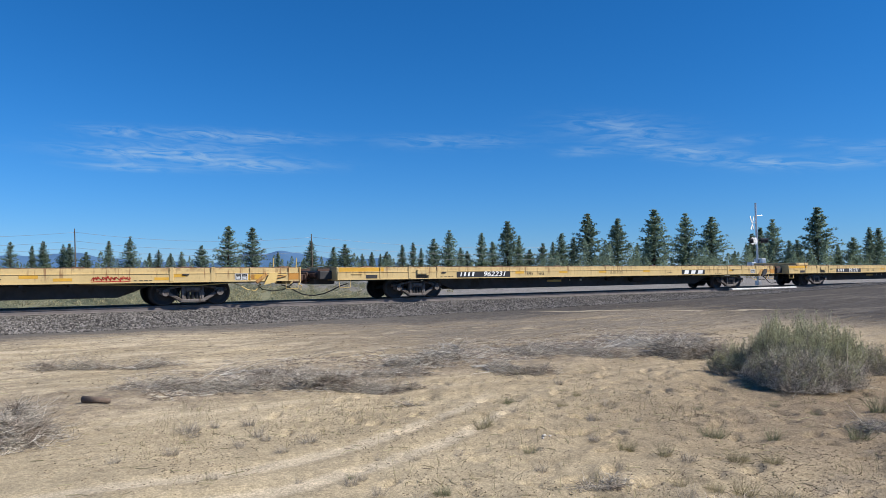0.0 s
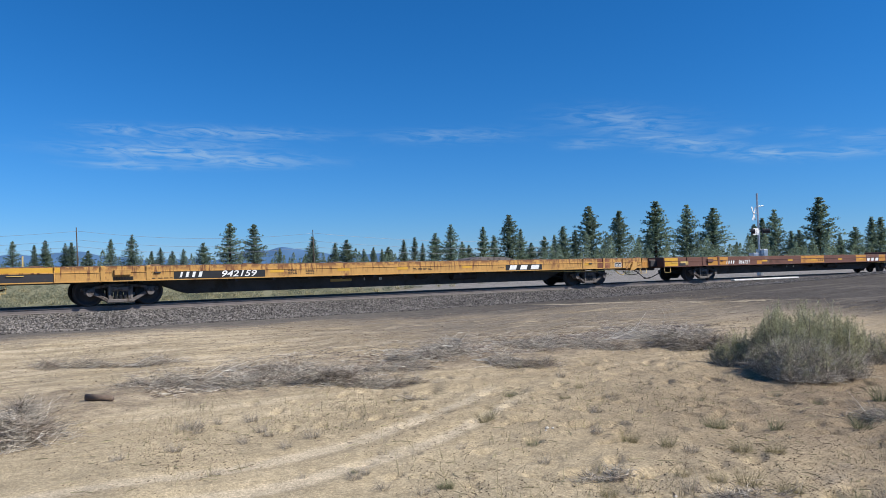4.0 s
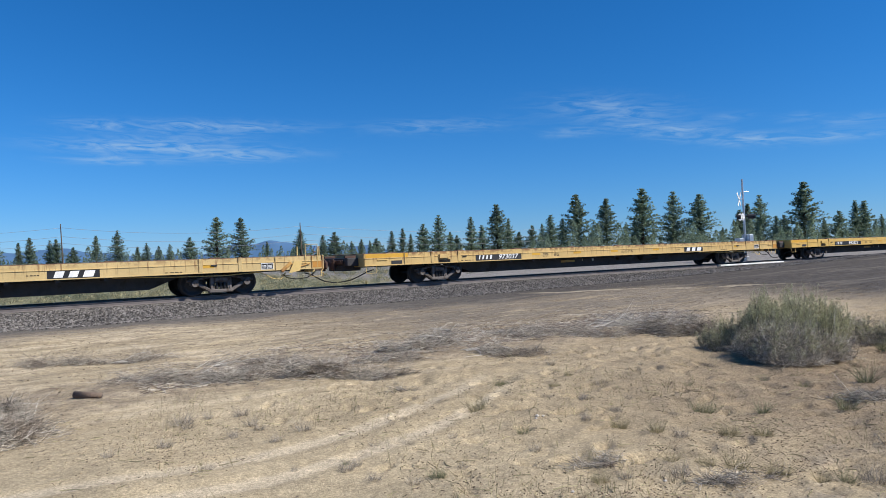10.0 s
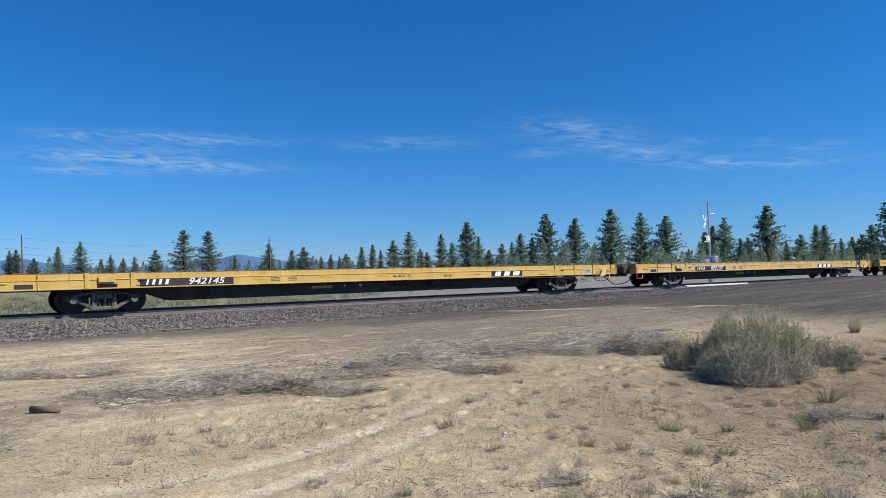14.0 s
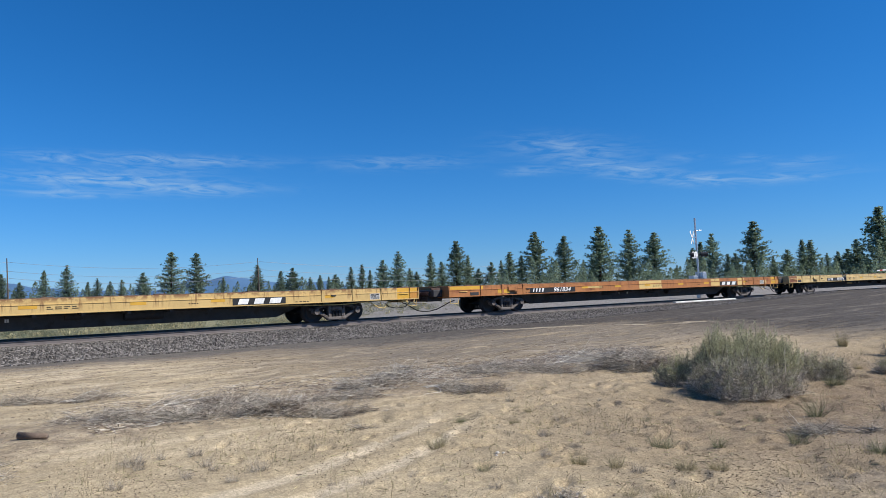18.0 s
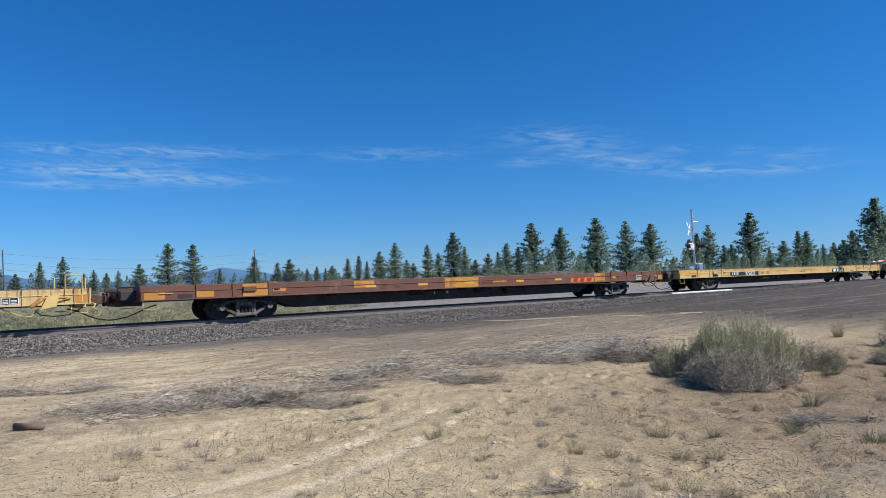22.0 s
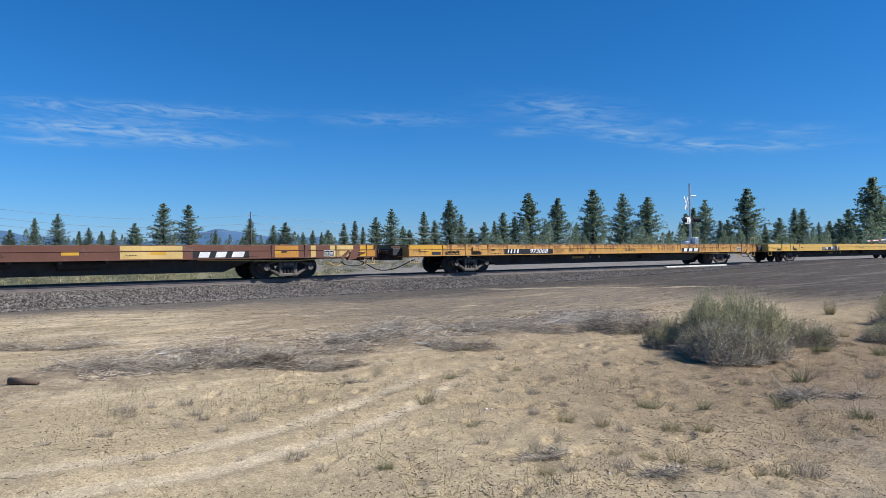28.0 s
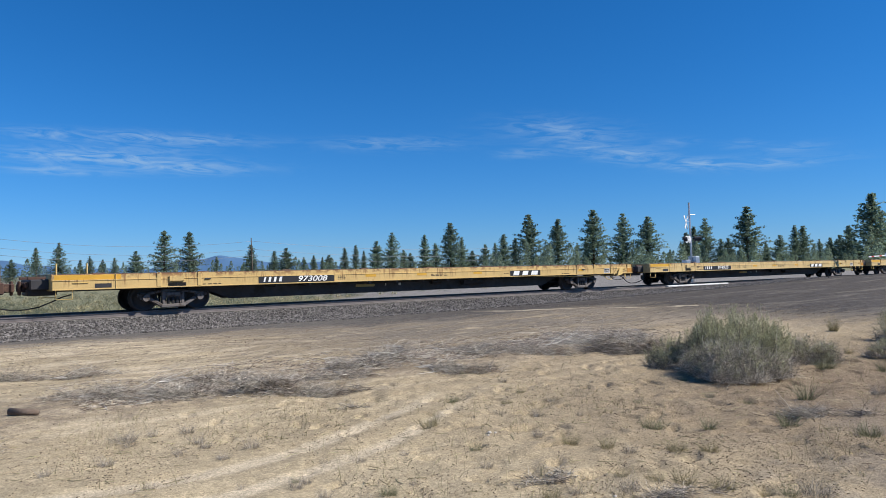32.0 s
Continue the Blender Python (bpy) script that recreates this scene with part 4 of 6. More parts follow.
def sagebrush(x, y, humps, seed, n_leaf=30000, dead=1500, dry=0.62, label="grey-green sagebrush with dead grey lower twigs"):
    """Fine upright leafy shoots over a skirt of dry twigs; humps are (dx, dy, radius, height) of the bush's several crowns."""
    r, g = random.Random(seed), np.random.default_rng(seed)
    t = thing("sagebrush", label, "bush", at=at_ground(x, y))
    share = np.array([h[2] ** 2 * h[3] for h in humps])
    n = int(75 * sum(h[2] for h in humps) / 0.7)
    k = g.choice(len(humps), n, p=share / share.sum())
    H = np.array(humps)[k]
    a, q = g.random(n) * 6.283, np.sqrt(g.random(n))
    tip = np.stack([H[:, 0] + H[:, 2] * q * np.cos(a), H[:, 1] + H[:, 2] * q * np.sin(a), H[:, 3] * (1.0 - 0.60 * q ** 2.4) * (0.72 + 0.34 * g.random(n))], -1)
    root = np.stack([H[:, 0] + H[:, 2] * 0.4 * q * np.cos(a), H[:, 1] + H[:, 2] * 0.4 * q * np.sin(a), 0 * q], -1)
    wide, lo = H[:, 2] * (0.05 + 0.05 * g.random(n)), 0.25 + 0.25 * g.random(n)
    bm = bmesh.new()
    for j in range(0, n, 2):
        A, B = Vector(root[j]), Vector(tip[j])
        mid = A.lerp(B, 0.5) + Vector((r.gauss(0, 0.06), r.gauss(0, 0.06), -0.05))
        rod(bm, A, mid, 0.011, 0.006, 5)
        rod(bm, mid, B, 0.006, 0.0015, 4)
    part("stem", bm, TWIG, t, "grey twisted stems")
    j = g.integers(0, n, n_leaf)
    f = lo[j] + (1.03 - lo[j]) * g.random(n_leaf) ** 0.8
    w = wide[j] * (0.5 + 0.9 * np.sin(math.pi * np.clip((f - lo[j]) / (1.05 - lo[j]), 0, 1) ** 0.8))
    c = root[j] + (tip[j] - root[j]) * f[:, None] + g.normal(size=(n_leaf, 3)) * w[:, None] * np.array([1, 1, 0.7])
    c[:, 2] = np.maximum(c[:, 2], 0.03)
    v, fc = leaf_arrays(g, c, (0.006, 0.015), 0.35, 0.8)
    tagged(part("foliage", raw_mesh("foliage", v, fc, SAGE), SAGE, t, "small grey-green leaves"), kind="stuff")
    m = int(n_leaf / 13)
    j = g.integers(0, n, m)
    p = root[j] + (tip[j] - root[j]) * (0.55 + 0.47 * g.random((m, 1))) + g.normal(size=(m, 3)) * (wide[j] * 0.9)[:, None]
    v, fc = twig_arrays(g, np.maximum(p, [-9, -9, 0.0]), g.random(m) * 6.283, 0.2 + 1.2 * g.random(m), 0.03 + 0.08 * g.random(m), 0.0020, 0.45)
    tagged(part("shoot", raw_mesh("shoot", v, fc, SAGE_SHOOT), SAGE_SHOOT, t, "upright pale shoots"), kind="stuff")
    # dry twigs low in the bush, and a skirt of them that reaches down to the sand
    j = g.integers(0, n, dead * 2)
    p = root[j] + (tip[j] - root[j]) * (dry * g.random((dead * 2, 1))) + g.normal(size=(dead * 2, 3)) * np.array([0.08, 0.08, 0.04])
    k = g.choice(len(humps), dead * 2, p=share / share.sum())
    H = np.array(humps)[k]
    a, q = g.random(dead * 2) * 6.283, 0.5 + 0.6 * g.random(dead * 2)
    p2 = np.stack([H[:, 0] + H[:, 2] * q * np.cos(a), H[:, 1] + H[:, 2] * q * np.sin(a), H[:, 3] * 0.22 * g.random(dead * 2) * (1.25 - q)], -1)
    p = np.concatenate([p, p2])
    p[:, 2] = np.maximum(p[:, 2], 0.0)
    m = len(p)
    v, fc = twig_arrays(g, p, g.random(m) * 6.283, -0.05 + 1.1 * g.random(m), 0.08 + 0.26 * g.random(m) ** 1.5, 0.0026, 0.42, 4)
    tagged(part("dead_wood", raw_mesh("dead_wood", v, fc, TWIG), TWIG, t, "tangle of dry grey twigs"), kind="stuff")


def brush_pile(x, y, rx, ry, high, seed, count=900, pale=0.16, turn=0.0, long=(0.08, 0.34), label="heap of dead grey brush twigs lying on the sand"):
    g = np.random.default_rng(seed)
    t = thing("brush_pile", label, "dead brush", at=at_ground(x, y), turn=turn)
    hx, hy = g.uniform(-0.75, 0.75, 9) * rx, g.uniform(-0.6, 0.6, 9) * ry
    hr, hz, lie = g.uniform(0.25, 0.55, 9), g.uniform(0.3, 1.0, 9), g.random(9) * 6.283
    ca, sa = math.cos(radians(turn)), math.sin(radians(turn))
    for name, mat, n, th, lift, reach in (("dead_brush", TWIG, int(count * 2.4 * (1 - pale)), 0.0022, 0.55, 1.0), ("bleached_branch", PALE_TWIG, int(count * pale), 0.0036, 0.2, 1.5)):
        if n < 3:
            continue
        k = g.integers(0, 9, n)
        a, q = g.random(n) * 6.283, np.abs(g.normal(0, 0.6, n))
        u, w = hx[k] + q * hr[k] * rx * np.cos(a), hy[k] + q * hr[k] * ry * 1.2 * np.sin(a)
        gz = ground_z(x + u * ca - w * sa, y + u * sa + w * ca) - t.location.z
        p = np.stack([u, w, gz + 0.006 + high * hz[k] * np.clip(1 - q * q, 0, 1) * g.random(n)], -1)
        L = (long[0] + (long[1] - long[0]) * g.random(n) ** 1.6) * reach
        v, f = twig_arrays(g, p, lie[k] + g.normal(0, 1.3, n), -0.10 + (lift + 0.10) * g.random(n) ** 1.4, L, th, 0.42, 4)
        tagged(part(name, raw_mesh(name, v, f, mat), mat, t), kind="stuff")


TUFTS = []
for seed in range(6):
    r = random.Random(300 + seed)
    v, f = sprigs(r, (110, 140, 210, 120, 240, 90)[seed], (0, 0, 0), (0.2, 0.35, 0.45, 0.3, 0.4, 0.3)[seed], (0.20, 0.95), (0.6, 1.55), 0.30, 3, 0.0055)
    TUFTS.append((raw_mesh("grass_tuft", v, f, GREEN_GRASS), raw_mesh("grass_tuft", v, f, DRY_GRASS), raw_mesh("grass_tuft", v, f, TWIG)))


def tuft(x, y, high, kind=0, wide=1.0):
    """A tuft: 0 grey-green, 1 dry yellow, 2 grey dead."""
    label = ("small grey-green tuft growing in the sand", "thin dry yellow grass tuft in the sand", "small dead grey tuft in the sand")[kind]
    k = int(abs(x * 37 + y * 91)) % 6
    o = tagged(new("grass_tuft", TUFTS[k][kind]), label, "grass tuft", "tufts on the sand")
    o.matrix_basis = Matrix.Translation(at_ground(x, y, -0.01)) @ Matrix.Rotation(x * 7 + y, 4, "Z") @ Matrix.Diagonal((high * wide, high * wide, high, 1))


def crowns(seed, n, rx, ry, high, small=(0.20, 0.34)):
    """Many small rounded crowns spread over an ellipse, lower towards its rim."""
    r = random.Random(seed)
    out = []
    for k in range(n):
        a, q = 2.399963 * k + r.uniform(-0.3, 0.3), math.sqrt((k + 0.4) / n)
        out.append((rx * q * math.cos(a), ry * q * math.sin(a), r.uniform(*small), high * (1.0 - 0.42 * q * q) * r.uniform(0.80, 1.06)))
    return tuple(out)


sagebrush(10.55, 6.08, crowns(3, 19, 0.68, 0.80, 1.13, (0.18, 0.30)), 41, 90000, 1500)
sagebrush(10.0, 6.78, crowns(4, 8, 0.40, 0.42, 0.70, (0.18, 0.28)), 45, 24000, 600, 0.62, "low rounded grey-green sagebrush with dry twigs")
sagebrush(9.5, 5.55, crowns(5, 13, 0.50, 0.66, 0.58, (0.18, 0.28)), 44, 16000, 2400, 0.9, "half-dead sagebrush, a tangle of dry grey twigs")
sagebrush(11.75, 5.55, crowns(6, 6, 0.35, 0.45, 0.55, (0.15, 0.25)), 46, 7000, 600, 0.9, "thin sparse sagebrush with pale dry twigs")
sagebrush(16.5, 5.4, ((0, 0, 0.80, 1.08), (0.2, -0.6, 0.55, 0.85), (-0.4, 0.3, 0.5, 0.65), (-0.7, -0.1, 0.3, 0.4)), 42, 45000, 1100)
sagebrush(13.4, 4.6, ((0, 0, 0.5, 0.42), (-0.4, 0.2, 0.35, 0.3)), 43, 10000, 600, 0.62, "low grey-green sagebrush on the sand")
brush_pile(-0.05, 8.2, 0.62, 0.85, 0.28, 51, 6000, 0.05, 0, (0.08, 0.36))
brush_pile(1.6, 13.1, 1.2, 0.28, 0.12, 60, 900, 0.02, -26, (0.1, 0.5))
brush_pile(1.75, 10.2, 0.6, 0.5, 0.05, 61, 380, 0.05, -26)
brush_pile(3.1, 9.55, 1.35, 0.55, 0.15, 52, 2000, 0.06, -26, (0.08, 0.32))
brush_pile(3.75, 9.0, 0.65, 0.32, 0.22, 62, 1400, 0.06, -26, (0.08, 0.34))
brush_pile(3.5, 10.7, 0.9, 0.5, 0.06, 64, 380, 0.05, -26)
brush_pile(4.6, 8.45, 0.55, 0.22, 0.10, 65, 520, 0.03, -26)
brush_pile(5.9, 9.9, 0.55, 0.40, 0.15, 53, 650, 0.20, -20)
brush_pile(5.2, 9.35, 0.65, 0.40, 0.07, 66, 360, 0.06, -26)
brush_pile(6.75, 10.1, 0.55, 0.35, 0.24, 67, 800, 0.35, -30, (0.12, 0.45), "heap of bleached and grey dead branches")
brush_pile(7.1, 8.75, 0.75, 0.33, 0.12, 57, 620, 0.05, -30, (0.10, 0.36))
brush_pile(9.4, 9.5, 1.8, 0.65, 0.10, 54, 1700, 0.12, -30)
brush_pile(11.0, 8.5, 0.8, 0.5, 0.42, 55, 2600, 0.05, -36, (0.12, 0.42))
brush_pile(11.3, 9.6, 0.8, 0.25, 0.18, 59, 420, 0.8, -34, (0.2, 0.6), "bleached white branches lying on dead brush")
brush_pile(3.98, 3.86, 0.30, 0.13, 0.03, 56, 130, 0.02, -22, (0.05, 0.2))
brush_pile(4.4, 2.98, 0.36, 0.14, 0.035, 63, 150, 0.02, -30, (0.06, 0.24))
brush_pile(7.8, 3.45, 0.6, 0.25, 0.05, 58, 300, 0.02, -40, (0.08, 0.3))
brush_pile(4.4, 7.6, 0.22, 0.06, 0.03, 68, 45, 0.02, -24, (0.10, 0.35))
for px_, py_, pu in ((2.1, 9.9, -0.5), (3.0, 10.9, -0.3), (1.9, 12.9, -0.45), (6.6, 9.3, -0.7), (10.2, 9.9, -0.6)):
    g = np.random.default_rng(int(px_ * 100))
    v, f = twig_arrays(g, np.array([at_ground(px_, py_, 0.02)] * 5) + g.normal(0, 0.03, (5, 3)) * np.array([1, 1, 0.2]), pu + g.normal(0, 0.22, 5), 0.10 + 0.06 * g.normal(size=5), 0.5 + 0.6 * g.random(5), 0.006, 0.28, 7)
    tagged(new("dead_branch", raw_mesh("dead_branch", v, f, PALE_TWIG)), "long bleached dead branch lying on the sand", "branch", "branches on the sand")

bm = bmesh.new()
rod(bm, (-0.17, 0, 0.035), (0.17, 0.0, 0.03), 0.042, 0.032, 12)
for vv in bm.verts:
    vv.co.y += 0.012 * math.sin(vv.co.x * 21)
    vv.co.z += 0.008 * math.sin(vv.co.x * 33 + 1)
log = tagged(new("driftwood_log", mesh_of("driftwood_log", bm, LOG_WOOD, True)), "short weathered brown log lying on the sand", "log")
log.matrix_basis = Matrix.Translation(at_ground(1.10, 9.38)) @ pose(0, 0, 0, 0, 0, -38)


for qx, qy, qs in ((4.68, 5.38, 0.024), (4.73, 5.35, 0.017), (4.63, 5.34, 0.013), (3.32, 3.48, 0.012), (4.02, 3.28, 0.013)):
    bm = bmesh.new()
    bmesh.ops.create_icosphere(bm, subdivisions=2, radius=qs)
    for vv in bm.verts:
        vv.co = Vector((vv.co.x * 1.2, vv.co.y * 0.8, vv.co.z * 0.6)) * (1 + 0.5 * noise.noise(vv.co * 30 + Vector((qx, qy, 0))))
    stone = tagged(new("white_stone", mesh_of("white_stone", bm, PALE_STONE)), "small white stone lying on the sand", "stone", "white stones on the sand")
    stone.location = at_ground(qx, qy, qs * 0.3)

tuft(6.10, 4.47, 0.21, 0)
tuft(6.45, 4.04, 0.23, 0)
tuft(7.09, 3.55, 0.26, 0)
tuft(8.45, 4.02, 0.36, 0)
tuft(7.21, 2.85, 0.20, 0)
tuft(5.00, 2.52, 0.17, 0)
tuft(4.73, 3.19, 0.22, 1)
tuft(4.74, 2.87, 0.16, 1)
tuft(4.20, 5.03, 0.14, 0)
tuft(5.47, 6.98, 0.14, 0)
tuft(6.91, 7.61, 0.19, 2)
tuft(6.53, 6.86, 0.12, 1)
tuft(5.64, 5.69, 0.17, 2)
tuft(7.80, 6.72, 0.09, 2)
tuft(6.45, 6.21, 0.17, 2)
tuft(2.84, 4.43, 0.12, 0)
tuft(2.63, 4.40, 0.13, 2)
tuft(2.40, 5.04, 0.14, 2)
tuft(2.94, 5.59, 0.10, 2)
tuft(2.09, 5.35, 0.09, 2)
tuft(1.40, 6.67, 0.14, 2)
tuft(11.10, 4.96, 0.29, 0)
tuft(17.38, 7.55, 0.55, 1, 0.45)
tuft(4.49, 6.13, 0.17, 1, 1.3)
tuft(5.08, 4.22, 0.17, 1)
tuft(5.46, 3.74, 0.16, 1)
tuft(5.58, 3.50, 0.16, 1)
tuft(4.90, 2.63, 0.16, 1)
tuft(3.85, 4.47, 0.14, 2)
tuft(3.57, 5.27, 0.11, 2)
tuft(2.47, 4.70, 0.13, 2)
tuft(2.32, 7.04, 0.18, 2)
tuft(2.03, 6.73, 0.13, 2)
tuft(2.63, 6.46, 0.17, 2)
tuft(1.76, 7.55, 0.20, 2)
tuft(4.99, 4.59, 0.15, 1)
tuft(5.07, 3.96, 0.15, 2)
tuft(7.96, 4.49, 0.14, 0)
tuft(7.98, 4.99, 0.16, 0)
tuft(8.92, 5.98, 0.13, 0)
tuft(9.44, 5.10, 0.13, 0)
tuft(11.43, 4.22, 0.29, 0)
tuft(13.04, 5.43, 0.14, 1)
tuft(9.41, 3.61, 0.17, 2)
tuft(5.16, 2.41, 0.19, 2)
tuft(4.47, 3.58, 0.15, 1)
tuft(3.67, 3.56, 0.15, 1)
tuft(5.91, 6.46, 0.11, 1)
tuft(6.05, 5.39, 0.10, 2)
tuft(4.46, 7.85, 0.08, 2)
tuft(7.05, 5.37, 0.11, 0)
tuft(4.18, 3.28, 0.16, 2)
tuft(3.84, 3.49, 0.13, 2)
tuft(6.12, 2.76, 0.14, 2)
tuft(3.13, 4.48, 0.09, 2)
tuft(1.51, 5.73, 0.11, 2)
tuft(0.91, 6.56, 0.14, 2)
tuft(2.28, 6.24, 0.11, 2)
tuft(4.54, 3.32, 0.12, 1)
tuft(2.38, 7.56, 0.17, 2, 0.8)
tuft(2.04, 7.62, 0.17, 2, 0.8)
tuft(2.32, 6.82, 0.13, 2, 0.8)
tuft(1.76, 7.34, 0.14, 2, 0.8)
tuft(2.01, 6.63, 0.13, 2, 0.8)
tuft(4.48, 6.13, 0.29, 1, 0.8)
tuft(5.52, 7.01, 0.12, 0, 0.8)
tuft(5.00, 5.01, 0.13, 2, 0.8)
tuft(2.52, 5.09, 0.10, 2, 0.8)
tuft(2.86, 4.38, 0.12, 0, 0.8)
tuft(2.46, 5.17, 0.10, 0, 0.8)


def on_sand(count):
    """Places spread over the sand, denser towards the camera and in drifts."""
    b = np.radians(-4 + 78 * rng.random(count * 2))
    d = 3.2 * (18.0 / 3.2) ** rng.random(count * 2)
    x, y = d * np.sin(b), d * np.cos(b)
    keep = (hash_noise(x * 1.3, y * 1.3, 31) + 0.35 + 0.03 * x > rng.random(count * 2) * 0.9) & (y < 20)
    x, y = x[keep][:count], y[keep][:count]
    return np.stack([x, y, ground_z(x, y) + 0.002], -1)


stones("pebbles", 42000, on_sand, (0.003, 0.011), PEBBLE, "small stones and clods scattered on the sand", "pebbles", 0.6)
stones("dark_clods", 3600, on_sand, (0.003, 0.013), CLOD, "dark bits of bark and clods on the sand", "clods", 0.4)


def on_raked(count):
    """The churned ground between the bank and the line."""
    x, y = -1 + 27 * rng.random(count * 2), 10.0 + 9.5 * rng.random(count * 2)
    keep = hash_noise(x * 0.5, y * 2.4, 37) + 0.32 > rng.random(count * 2) * 0.8
    x, y = x[keep][:count], y[keep][:count]
    return np.stack([x, y, ground_z(x, y) + 0.004], -1)


stones("far_clods", 4500, on_raked, (0.006, 0.020), PEBBLE, "clods of sandy soil on the churned ground", "clods", 0.6)
stones("far_dark_clods", 380, on_raked, (0.008, 0.035), CLOD, "dark clods and bark on the churned ground", "clods", 0.5)


def litter(name, count, place, long, thick, mat, label, category="twigs"):
    """Thin sticks lying flat on the ground, one mesh."""
    p = place(count)
    n = len(p)
    a = rng.random(n) * 6.283
    L = long[0] + (long[1] - long[0]) * rng.random(n) ** 2.5
    d = np.stack([np.cos(a), np.sin(a), 0.10 * rng.normal(size=n)], -1) * L[:, None]
    side = np.stack([-np.sin(a), np.cos(a), 0 * a], -1) * (thick * (0.5 + rng.random(n)))[:, None]
    up = np.array([0, 0, 1.0]) * (thick * 1.2)
    bendy = rng.normal(size=(n, 3)) * (0.12 * L)[:, None] * np.array([1, 1, 0.3])
    v = []
    for c in (p, p + d * 0.5 + bendy, p + d):
        c = c.copy()
        c[:, 2] = np.maximum(c[:, 2], ground_z(c[:, 0], c[:, 1]) + 0.003)
        v += [c - side, c + up, c + side]
    v = np.stack(v, 1)
    q = []
    for k in (0, 3):
        q += [(k, k + 1, k + 4, k + 3), (k + 1, k + 2, k + 5, k + 4), (k + 2, k, k + 3, k + 5)]
    f = (np.arange(n)[:, None, None] * 9 + np.array(q)[None]).reshape(-1, 4)
    return tagged(new(name, raw_mesh(name, v.reshape(-1, 3), f, mat)), label, category, kind="stuff")


def on_bank(count):
    """The belt of ground that is strewn with dead brush."""
    x = 1.7 + 13.3 * rng.random(count * 3)
    y = 9.15 + 0.05 * x + np.abs(rng.normal(size=count * 3)) * 1.25
    keep = hash_noise(x * 0.9, y * 1.6, 33) + 0.42 > rng.random(count * 3)
    x, y = x[keep][:count], y[keep][:count]
    return np.stack([x, y, ground_z(x, y) + 0.004], -1)


litter("twig_litter", 10000, on_bank, (0.03, 0.24), 0.003, TWIG, "dead grey twigs strewn over the bank")
litter("bleached_litter", 450, on_bank, (0.05, 0.28), 0.0035, PALE_TWIG, "bleached sticks strewn over the bank")
litter("dark_litter", 4500, on_bank, (0.02, 0.15), 0.004, LOG_WOOD, "dark sticks and bark strewn over the bank")
litter("churned_litter", 1800, on_raked, (0.04, 0.28), 0.004, LOG_WOOD, "dead twigs on the churned ground")
litter("sand_litter", 800, on_sand, (0.02, 0.09), 0.003, LOG_WOOD, "thin dark twigs lying on the sand")
litter("pale_litter", 1500, on_sand, (0.03, 0.2), 0.003, DRY_GRASS, "dry grass stalks lying on the sand")

# sparse thin stalks that stand in the sand, in drifts
g = np.random.default_rng(77)
p = on_sand(5200)
p = p[(p[:, 0] > 0.8 + 1.2 * g.random(len(p))) & (p[:, 1] < 9.0) & (hash_noise(p[:, 0] * 0.8, p[:, 1] * 0.8, 35) > -0.12)]
drift = np.stack([g.normal(2.9, 0.75, 420), g.normal(7.25, 0.65, 420), np.zeros(420)], -1)
drift[:, 2] = ground_z(drift[:, 0], drift[:, 1])
p = np.concatenate([np.repeat(p, 2, 0), drift])
p[:, :2] += g.normal(0, 0.02, (len(p), 2))
v, f = twig_arrays(g, p, g.random(len(p)) * 6.283, 0.75 + 0.8 * g.random(len(p)), 0.03 + 0.15 * g.random(len(p)) ** 2.2, 0.0016, 0.16, 3)
tagged(new("dry_stalks", raw_mesh("dry_stalks", v, f, DRY_GRASS)), "thin dry stalks standing in the sand", "stalks", kind="stuff")


tie_bm = bmesh.new()
box(tie_bm, -0.115, 0.115, -1.3, 1.3, -0.17, 0.0, 0.012)
tie_mesh = mesh_of("tie", tie_bm, TIE)
ties = thing("track_ties", "row of weathered dark wooden ties under the rails", "railway ties", "", "structure")
for k in range(150):
    o = part("tie", tie_mesh, TIE, ties)
    o.location = (-8 + 0.52 * k + 0.03 * math.sin(k * 7.1), TRACK_Y + 0.03 * math.sin(k * 3.3), RAIL_Z - 0.158)

# ---- flat cars ----
HALF, PITCH, TRUCK = 13.64, 28.85, 10.06
SIDE_Y, TOP, LOW = 1.40, 1.22, 0.76   # half width, top and bottom of the side sill above the rail
LEDGE = TOP - 0.165


